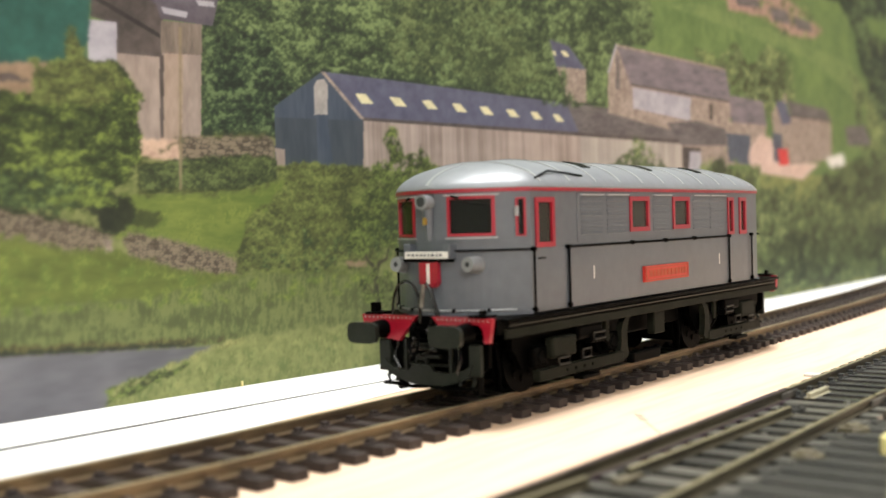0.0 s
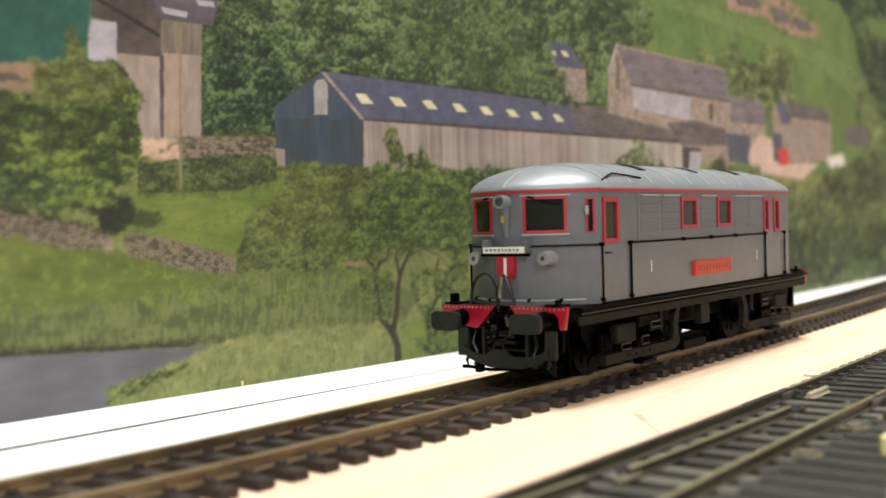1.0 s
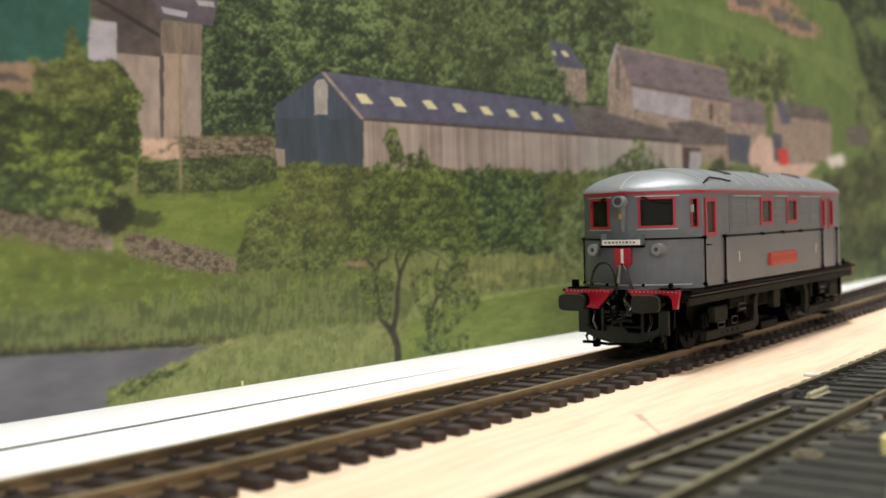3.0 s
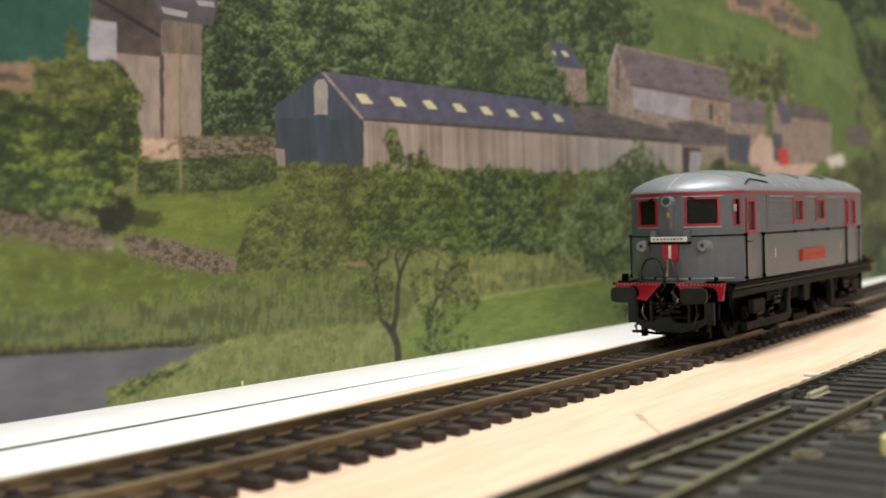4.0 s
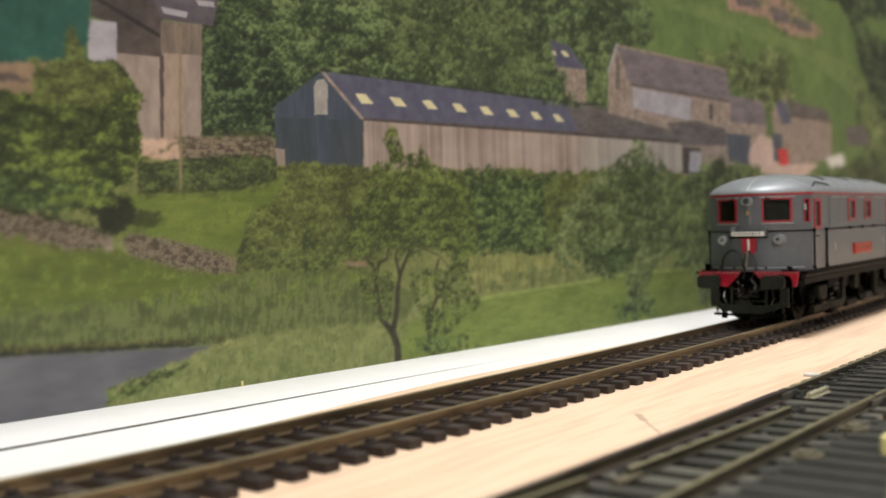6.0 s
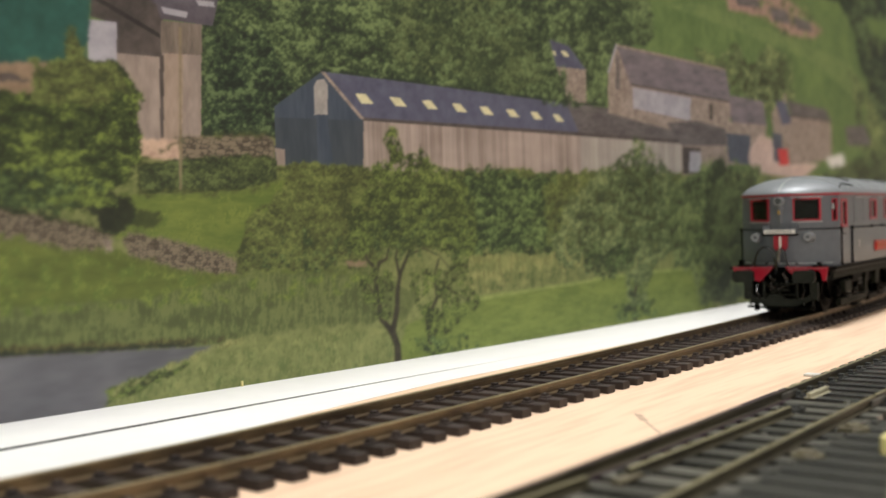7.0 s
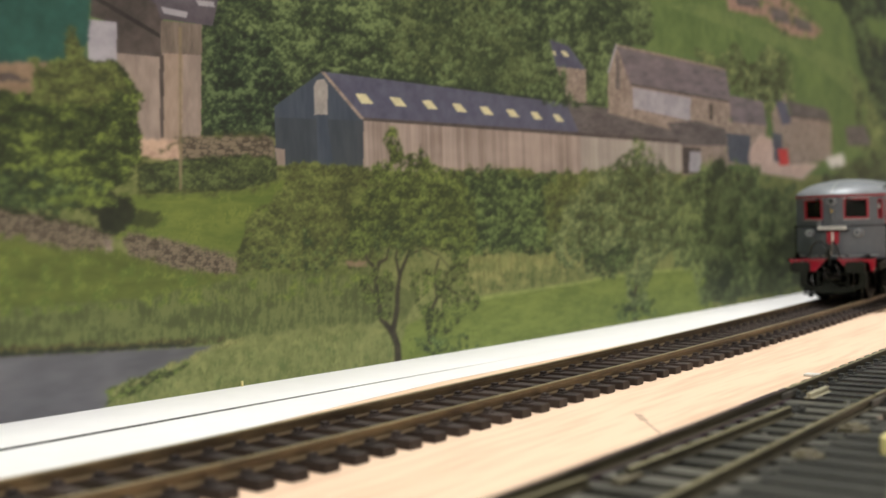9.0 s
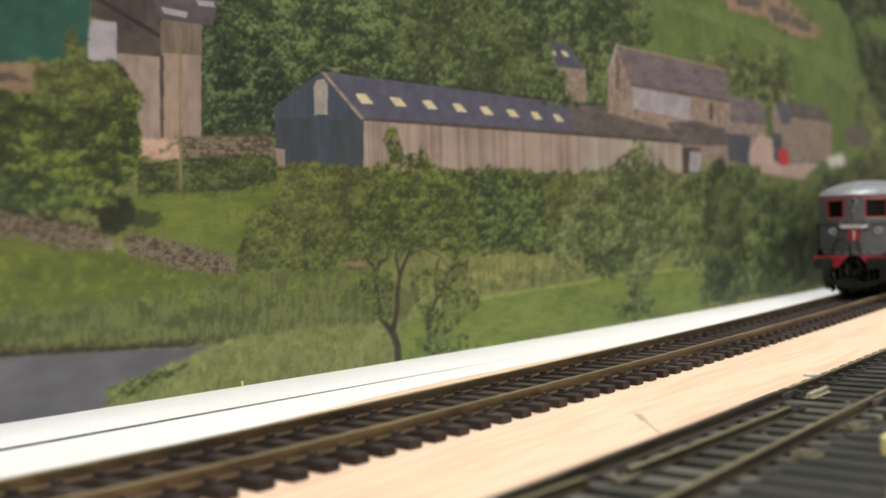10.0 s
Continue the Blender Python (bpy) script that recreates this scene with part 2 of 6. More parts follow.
turnout = thing("turnout", "dusty dark plastic model turnout with rusty nickel rails", "turnout")
rail("stock_rail", turnout, lambda x: near_y(x) + 8.5, X0, JOINT, RAILTOP, z=2.2, tall=0.69, shine=PURPLE)
rail("stock_rail", turnout, lambda x: near_y(x) - 8.5 - 0.00016 * max(0, 200 - x) ** 2, X0, JOINT, RAILTOP, z=2.2, tall=0.69, shine=DULLSHINE)
rail("switch_blade", turnout, lambda x: near_y(x) + 1.6 + 0.02 * (188 - x), 134, 192, RAILTOP, z=2.2, tall=0.55, shine=DULLSHINE)
rail("closure_rail", turnout, lambda x: near_y(x) + 4.6 + 0.01 * (190 - x), 210.5, JOINT + 12, NICKEL, z=2.1, tall=0.42, shine=NICKEL)
rail("closure_rail", turnout, lambda x: near_y(x) + 5.2 + 0.045 * (128 - x), X0, 127, RAILTOP, z=2.2, tall=0.55, shine=DULLSHINE)
rail("diverging_rail", turnout, lambda x: near_y(x) - 22 - 0.0016 * max(0, 215 - x) ** 2, X0 + 150, 190, RAILTOP, z=2.2, tall=0.69, shine=DULLSHINE)
# Black sheet added below the timbers so the gaps between them are dark.
part("turnout_bed", strip(NEW(), lambda x: near_y(x) - 12, lambda x: near_y(x) + 9, 0, 0.9, X0, JOINT - 1), BLACK, turnout)
for i in range(42):
    x = JOINT - 3.4 - i * 7.0
    reach = 12.5
    bm = box(NEW(), -1.9, 1.9, -reach, 11.3, 0, 2.2, 0.15)
    ob = part("turnout_timber", bm, GREYSLEEPER, turnout)
    ob.location = (x * MM, near_y(x) * MM, 0)
part("turnout_web", strip(NEW(), lambda x: near_y(x) + 7.0, lambda x: near_y(x) + 11.5, 0, 2.3, X0, JOINT - 1), PURPLE, turnout)
part("turnout_web", strip(NEW(), lambda x: near_y(x) - 34, lambda x: near_y(x) - 11, 0, 1.9, X0, 196), BASEP, turnout)
for i in range(36):
    x = 193 - i * 7.0
    part("web_rib", box(NEW(), x - 1.6, x + 1.6, near_y(x) - 32 + max(0, 6 - i) * 3, near_y(x) - 13, 1.85, 2.25, 0.12), BASEP, turnout)
part("end_plate", box(NEW(), 203, 221, near_y(212) + 9.8, near_y(212) + 15.6, 0, 1.3, 0.3), PURPLE, turnout)
for x, y, r, m in ((197.5, 70.2, 2.6, BASEP), (184.0, 55.0, 2.7, BUFFP), (160.0, 54.8, 2.7, BUFFP), (137.0, 72.0, 2.6, BASEP)):
    bm = cyl(NEW(), (x, y, 1.6), (x, y, 2.6), r, r * 0.92, 24)
    cyl(bm, (x, y, 2.6), (x, y, 3.1), r * 0.6, r * 0.5, 20)
    part("pivot_disc", bm, m, turnout)
for s in (-1, 1):
    y = near_y(JOINT) + s * 8.5
    bm = box(NEW(), JOINT - 4, JOINT + 4.5, y - 0.95, y - 0.5, 2.3, 3.5, 0.08)
    box(bm, JOINT - 4, JOINT + 4.5, y + 0.5, y + 0.95, 2.3, 3.5, 0.08)
    part("rail_joiner", bm, IRON, turnout, "metal rail joiner")
part("contact_strip", box(NEW(), 129.5, 136, 69.6, 71.6, 2.1, 2.9, 0.2), BUFFP, turnout)
part("lever_block", box(NEW(), 166, 175, 39.0, 46.0, 1.7, 5.2, 0.6), CREAM, turnout, "cream plastic operating block")
for x, y in ((209.0, 63.6), (207.5, 61.9), (172, 66), (152, 62)):
    part("screw_head", cyl(NEW(), (x, y, 1.8), (x, y, 2.5), 0.8, 0.6, 12), IRON, turnout)
mark = NEW()
for (xa, ya), (xb, yb), w in (((190, 98.5), (184, 94), 0.9), ((184, 94), (174, 85.5), 0.35)):
    strip(mark, lambda x, xa=xa, ya=ya, xb=xb, yb=yb, w=w: ya + (yb - ya) * (x - xa) / (xb - xa) - w, lambda x, xa=xa, ya=ya, xb=xb, yb=yb, w=w: ya + (yb - ya) * (x - xa) / (xb - xa) + w, 0, 0.02, xb, xa, 2)
tagged(part("pencil_smudge", mark, material("graphite_smudge", c8(168, 140, 118), c8(204, 176, 152), 3, 0.6)), "faint dark smudge on the bare plywood", "mark", kind="structure")
tagged(part("plastic_offcut", box(NEW(), 252.6, 255.4, 81.6, 87.0, 0, 0.6, 0.1), IVORY), "small white plastic offcut lying on plywood", "offcut")


tagged(part("paper_sliver", box(NEW(), 176.5, 177.1, back_y(176.8) - 0.9, back_y(176.8) - 0.5, 0.14, 1.5, 0.08), CREAM), "tiny pale paper sliver standing at the backdrop's foot", "paper scrap")


# ---- the locomotive: x runs from the leading beam (0) to the trailing one ----
LENGTH, HALF = 145.2, 17.2
MID = LENGTH / 2
BODY = 141.2          # the body is a little shorter than the frame
BOW, CORNER = 10.5, 12.5
loco = thing("model_locomotive", "grey red-lined model electric locomotive standing on the brown-railed track", "locomotive")


def lx(x):
    return x - MID


def nose(y):
    return 2.0 + BOW * (y / HALF) ** 2


def end_wall(y, z, out, rear=False):
    """A point on the bowed end, moved outwards."""
    k = 2 * BOW * y / HALF ** 2
    n = Vector((-1, k, 0)).normalized()
    x, yy = nose(y) + n.x * out, y * 0.98 + n.y * out
    return (lx(BODY - x) if rear else lx(x), yy, z)


def side_wall(x, z, out, s=-1):
    taper = 0.34 * max(0.0, min(1.0, (24 - min(x, BODY - x)) / 11.5))
    return (lx(x), s * (HALF - taper + out), z)


def shell(bm, cuts, zs, holes, at, thick=0.7):
    """A wall sheet with real openings; at(u, z, out) places it."""
    def hole(a, b, c, d):
        return any(h[0] <= (a + b) / 2 <= h[1] and h[2] <= (c + d) / 2 <= h[3] for h in holes)
    cells = {}
    for i, (a, b) in enumerate(zip(cuts, cuts[1:])):
        for j, (c, d) in enumerate(zip(zs, zs[1:])):
            cells[i, j] = not hole(a, b, c, d)
    cache = {}

    def vert(i, j, o):
        if (i, j, o) not in cache:
            cache[i, j, o] = bm.verts.new(at(cuts[i], zs[j], -thick * o))
        return cache[i, j, o]
    for (i, j), solid in cells.items():
        if not solid:
            continue
        bm.faces.new([vert(i, j, 0), vert(i + 1, j, 0), vert(i + 1, j + 1, 0), vert(i, j + 1, 0)])
        bm.faces.new([vert(i, j, 1), vert(i, j + 1, 1), vert(i + 1, j + 1, 1), vert(i + 1, j, 1)])
        for di, dj, p, q in ((-1, 0, (i, j), (i, j + 1)), (1, 0, (i + 1, j), (i + 1, j + 1)), (0, -1, (i, j), (i + 1, j)), (0, 1, (i, j + 1), (i + 1, j + 1))):
            if not cells.get((i + di, j + dj), False):
                bm.faces.new([vert(*p, 0), vert(*q, 0), vert(*q, 1), vert(*p, 1)])
    bmesh.ops.recalc_face_normals(bm, faces=bm.faces)
    return bm


def spread(edges, a, b, step):
    got = {a, b, *edges}
    n = int((b - a) / step)
    got |= {a + (b - a) * i / n for i in range(n + 1)}
    out = []
    for v in sorted(got):
        if not out or v - out[-1] > 0.05:
            out.append(v)
    return out


def ring(bm, u0, u1, z0, z1, w, at, out=0.3, deep=0.5, n=6):
    """A raised frame round an opening, following the wall."""
    def bar(ua, ub, za, zb):
        us = [ua + (ub - ua) * i / n for i in range(n + 1)]
        rows = [[bm.verts.new(at(u, za, -deep)), bm.verts.new(at(u, za, out)), bm.verts.new(at(u, zb, out)), bm.verts.new(at(u, zb, -deep))] for u in us]
        for a, b in zip(rows, rows[1:]):
            for k in range(4):
                bm.faces.new((a[k], a[(k + 1) % 4], b[(k + 1) % 4], b[k]))
        bm.faces.new(rows[0])
        bm.faces.new(rows[-1][::-1])
    bar(u0, u1, z0, z0 + w)
    bar(u0, u1, z1 - w, z1)
    bar(u0, u0 + w, z0 + w, z1 - w)
    bar(u1 - w, u1, z0 + w, z1 - w)
    bmesh.ops.recalc_face_normals(bm, faces=bm.faces)
    return bm


def sheet(bm, u0, u1, z0, z1, at, out, thick=0.25, n=6):
    us = [u0 + (u1 - u0) * i / n for i in range(n + 1)]
    rows = [[bm.verts.new(at(u, z0, out - thick)), bm.verts.new(at(u, z0, out)), bm.verts.new(at(u, z1, out)), bm.verts.new(at(u, z1, out - thick))] for u in us]
    for a, b in zip(rows, rows[1:]):
        for k in range(4):
            bm.faces.new((a[k], a[(k + 1) % 4], b[(k + 1) % 4], b[k]))
    bm.faces.new(rows[0])
    bm.faces.new(rows[-1][::-1])
    bmesh.ops.recalc_face_normals(bm, faces=bm.faces)
    return bm


FLOOR_Z, EAVES = 20.9, 45.2
END_WINDOWS = [(-12.3, -4.1, 36.2, 44.0), (4.1, 12.3, 36.2, 44.0), (-16.6, -15.2, 36.0, 43.5)]
SIDE_WINDOWS = [(14.0, 20.8, 33.6, 43.5), (52.7, 62.3, 35.8, 43.7), (74.6, 84.0, 35.9, 43.7), (107.5, 111.6, 33.7, 43.6), (115.3, 120.4, 33.7, 43.6)]
bm = NEW()
zs_end = spread([h[k] for h in END_WINDOWS for k in (2, 3)], FLOOR_Z, EAVES, 6)
zs_side = spread([h[k] for h in SIDE_WINDOWS for k in (2, 3)], FLOOR_Z, EAVES, 8)
for rear in (False, True):
    shell(bm, spread([h[k] for h in END_WINDOWS for k in (0, 1)], -HALF, HALF, 1.4), zs_end, END_WINDOWS, lambda u, z, o, r=rear: end_wall(u, z, o, r))
for s in (-1, 1):
    shell(bm, spread([h[k] for h in SIDE_WINDOWS for k in (0, 1)], CORNER, BODY - CORNER, 8), zs_side, SIDE_WINDOWS, lambda u, z, o, s=s: side_wall(u, z, o, s))
body = part("body", bm, GREY, loco)
part("cab_floor", box(NEW(), lx(12), lx(BODY - 12), -15.5, 15.5, FLOOR_Z, FLOOR_Z + 1.2), INSIDE, loco)
for x in (27, 48.5, 88, 104):
    part("bulkhead", box(NEW(), lx(x), lx(x + 1), -16.2, 16.2, 22.1, 44.5), INSIDE, loco)
part("control_desk", box(NEW(), lx(7.5), lx(12), -9, 9, 22.1, 35, 0.5), INSIDE, loco)

for rear in (False, True):
    at = lambda u, z, o, r=rear: end_wall(u, z, o, r)
    for u0, u1, z0, z1 in END_WINDOWS:
        w = 0.55 if u1 - u0 > 3 else 0.32
        frm = part("window_frame", ring(NEW(), u0, u1, z0, z1, w, at), RED, loco, "red window frame")
        pane = part("pane", sheet(NEW(), u0 + w * 0.5, u1 - w * 0.5, z0 + w * 0.5, z1 - w * 0.5, at, -0.2), GLASS, frm)
        pane.visible_shadow = False
        if u1 - u0 > 3:
            part("rain_strip", sheet(NEW(), u0 - 0.6, u1 + 0.6, z1 + 0.1, z1 + 0.38, at, 0.55, 0.7), SILVER, loco)
            part("window_sill", sheet(NEW(), u0 - 0.3, u1 + 0.3, z0 - 0.5, z0 - 0.2, at, 0.5, 0.6), SILVER, loco)
    for s in (-1, 1):
        arm = tube(NEW(), [at(s * 5.4, 44.1, 0.5), at(s * 6.2, 43.5, 0.6), at(s * 8.8, 42.5, 0.5), at(s * 11.2, 42.2, 0.45)], 0.13)
        part("wiper", arm, BLACK, loco, "thin black window wiper")
        part("wiper_motor", tube(NEW(), [at(s * 5.0, 44.1, 0.3), at(s * 6.4, 43.7, 0.5)], 0.3), BLACK, loco)
    part("waist_bead", sheet(NEW(), -15.5, 15.5, 35.0, 35.3, at, 0.25, 0.4, 16), GREY, loco)
    part("red_lining", sheet(NEW(), -HALF, HALF, 44.75, 45.5, at, 0.3, 0.6, 24), RED, loco, "red lining band under the roof")
    part("floor_bead", sheet(NEW(), -HALF, HALF, 20.7, 21.4, at, 0.5, 0.9, 24), GREY, loco)
for s in (-1, 1):
    at = lambda u, z, o, s=s: side_wall(u, z, o, s)
    for u0, u1, z0, z1 in SIDE_WINDOWS:
        w = 1.0 if u1 - u0 > 5 else 0.9
        frm = part("window_frame", ring(NEW(), u0, u1, z0, z1, w, at), RED, loco, "red window frame")
        pane = part("pane", sheet(NEW(), u0 + w * 0.5, u1 - w * 0.5, z0 + w * 0.5, z1 - w * 0.5, at, -0.2), SIDEGLASS, frm)
        pane.visible_shadow = False
    part("red_lining", sheet(NEW(), CORNER, BODY - CORNER, 44.75, 45.5, at, 0.3, 0.6, 24), RED, loco, "red lining band under the roof")
    for u0, u1 in ((13.6, 24.8), (108, 122.6)):
        part("cab_door", sheet(NEW(), u0, u1, 21.2, 33.2, at, 0.18, 0.3), GREY, loco)
    part("side_panel", sheet(NEW(), 25.6, 106.8, 21.3, 33.2, at, 0.25, 0.4), GREY, loco)
    rod = NEW()
    tube(rod, [at(25.3, 33.4, 0.6), at(66, 33.35, 0.6), at(107.4, 33.4, 0.6)], 0.25)
    part("handrail", rod, BLACK, loco, "thin black handrail")
    for u in (12.8, 25.4, 107.2, 123.2):
        rod = NEW()
        tube(rod, [at(u, 21.0, 0.55), at(u, 27, 0.55), at(u, 33.4, 0.55)], 0.24)
        part("handrail", rod, BLACK, loco, "thin black handrail")
    for u, z in ((25.3, 33.4), (53, 33.4), (69.7, 33.4), (85.8, 33.4), (107.4, 33.4), (12.8, 33.4), (123.2, 33.4), (12.8, 21.5), (25.4, 21.5), (107.2, 21.5), (123.2, 21.5)):
        k = NEW()
        cyl(k, at(u, z, -0.1), at(u, z, 0.95), 0.5, 0.42, 10)
        part("handrail_knob", k, BLACK, loco)
    k = NEW()
    tube(k, [at(14.6, 31.5, 0.2), at(14.6, 31.5, 0.8), at(16.2, 31.5, 0.85)], 0.16)
    part("door_handle", k, BLACK, loco)
    plate = part("nameplate", sheet(NEW(), 58.0, 81.0, 24.1, 27.7, at, 0.95, 0.8), ORANGE, loco, "red nameplate with dull gold lettering")
    part("plate_border", ring(NEW(), 58.4, 80.6, 24.4, 27.4, 0.22, at, 1.05, -0.9), GOLD, plate)
    random.seed(5)
    u = 60.0
    while u < 78.6:
        w = random.choice((0.9, 1.2, 1.5))
        part("lettering_bar", sheet(NEW(), u, u + w, 25.2, 26.7, at, 1.05, 0.12, 1), GOLD, plate)
        u += w + 0.5
    for u in (35.6, 101.0):
        part("number_bar", sheet(NEW(), u, u + 0.42, 26.3, 29.0, at, 0.31, 0.05, 1), IVORY, loco)
    part("body_seam", sheet(NEW(), 29.6, 30.0, 34.2, 44.4, at, 0.12, 0.2, 1), GREY, loco)

for y in (-15.5,):
    part("wing_mirror", box(NEW(), lx(nose(y) - 1.1), lx(nose(y) - 0.5), y - 0.4, y + 0.4, 39.9, 41.8, 0.15), SILVER, loco, "small pale wing mirror")

# louvres: pressed slats in panels between the windows
slat = NEW()
prism(slat, [(0, 0), (0.13, 0.05), (0.16, 0.16), (0.03, 0.72), (0, 0.8)], lambda a, b, w: (w, -a, b), 0, 9.0)
bmesh.ops.transform(slat, matrix=Matrix.Scale(MM, 4), verts=slat.verts)
slat_mesh = bpy.data.meshes.new("louvre_slat")
slat.to_mesh(slat_mesh)
slat.free()
slat_mesh.materials.append(GREY)
for u in (31.2, 42.4, 64.3, 86.2, 96.4):
    part("rain_strip", box(NEW(), lx(u - 0.2), lx(u + 9.2), -HALF - 0.7, -HALF + 0.1, 43.9, 44.2), SILVER, loco)
    for z in (42.6, 41.5, 40.4, 39.5, 38.2, 37.3, 36.4, 35.6):
        ob = shared("louvre_slat", slat_mesh, loco, lx(u), -HALF + 0.02, z)


# roof: arched, domed at both ends, with strips across
def roof_half(x):
    x = min(x, BODY - x)
    if x > CORNER:
        return HALF + 0.35 - 0.34 * max(0.0, min(1.0, (24 - x) / 11.5))
    return (HALF + 0.01) * math.sqrt(max(0.0, (x - 1.5) / (CORNER - 1.5)))


def roof_z(x, y):
    xx = min(x, BODY - x) - 1.5
    rise = 6.6 * (1 - (1 - min(1.0, max(0.0, xx / 30.0))) ** 2.4) ** 0.62
    w = max(roof_half(x), 0.01)
    return 45.45 + rise * max(0.0, 1 - (abs(y) / w) ** 2.3) ** 0.62


stations = [1.5 + 0.02, 1.7, 2.1, 2.7, 3.5, 4.5, 6, 8, 10, 12.5, 15, 18, 22, 26, 31] + [31 + (BODY / 2 - 31) * i / 6 for i in range(1, 7)]
stations += [BODY - v for v in stations[-2::-1]]
bm, rows = NEW(), []
for x in stations:
    w = roof_half(x)
    row = []
    for j in range(33):
        y = -w * math.cos(math.pi * j / 32)
        row.append(bm.verts.new((lx(x), y, roof_z(x, y))))
    rows.append(row)
for a, b in zip(rows, rows[1:]):
    for j in range(32):
        bm.faces.new((a[j], b[j], b[j + 1], a[j + 1]))
roof = part("roof", bm, ROOF, loco, "silver-grey arched roof with domed ends", smooth=True)
solid = roof.modifiers.new("thickness", "SOLIDIFY")
solid.thickness, solid.offset = 0.0005, -1
for i in range(11):
    x = 16.5 + i * (BODY - 33) / 10
    bm = NEW()
    w = roof_half(x) - 0.5
    pts = [(-w * math.cos(math.pi * j / 24)) for j in range(25)]
    sect = [[bm.verts.new((lx(x + dx), y, roof_z(x, y) + dz)) for dx, dz in ((-0.5, -0.2), (-0.4, 0.22), (0.4, 0.22), (0.5, -0.2))] for y in pts]
    for a, b in zip(sect, sect[1:]):
        for k in range(3):
            bm.faces.new((a[k], a[k + 1], b[k + 1], b[k]))
    bmesh.ops.recalc_face_normals(bm, faces=bm.faces)
    part("roof_strip", bm, SILVER, roof, "pale strip across the roof")
for rear in (False, True):
    bm = NEW()
    sect = []
    for j in range(21):
        x, y = 1.9 + j * 0.72, 0.4
        xx = BODY - x if rear else x
        sect.append([bm.verts.new((lx(xx), y + d, roof_z(x, y + d) + e)) for d, e in ((-0.4, -0.2), (-0.33, 0.12), (0.33, 0.12), (0.4, -0.2))])
    for a, b in zip(sect, sect[1:]):
        for k in range(3):
            bm.faces.new((a[k], a[k + 1], b[k + 1], b[k]))
    bmesh.ops.recalc_face_normals(bm, faces=bm.faces)
    part("roof_strip", bm, SILVER, roof, "pale strip along the dome")
for x in (41, 71, 100):
    bm = NEW()
    for k in range(2):
        strips = []
        for j in range(7):
            y = -12.2 + j * 1.0
            xx = x + k * 2.1 + j * 0.25
            strips.append([bm.verts.new((lx(xx + d), y, roof_z(xx + d, y) + e)) for d, e in ((0, -0.2), (0.1, 0.3), (1.3, 0.3), (1.4, -0.2))])
        for a, b in zip(strips, strips[1:]):
            for m in range(3):
                bm.faces.new((a[m], a[m + 1], b[m + 1], b[m]))
        bm.faces.new(strips[0])
        bm.faces.new(strips[-1][::-1])
    bmesh.ops.recalc_face_normals(bm, faces=bm.faces)
    part("roof_vent", bm, BUFFER, roof, "dark slotted roof vent")
rod = NEW()
for a, b in ((((15.5, -16.2), (22, -15.0)), ((22, -15.0), (34, -16.0))),):
    tube(rod, [(lx(a[0][0]), a[0][1], roof_z(*a[0]) + 0.25), (lx(18.8), -15.6, roof_z(18.8, -15.6) + 0.4), (lx(a[1][0]), a[1][1], roof_z(*a[1]) + 0.5)], 0.2)
    tube(rod, [(lx(b[0][0]), b[0][1], roof_z(*b[0]) + 0.5), (lx(28), -15.5, roof_z(28, -15.5) + 0.4), (lx(b[1][0]), b[1][1], roof_z(*b[1]) + 0.25)], 0.2)
part("roof_wire", rod, BLACK, roof, "bent black roof conduit")

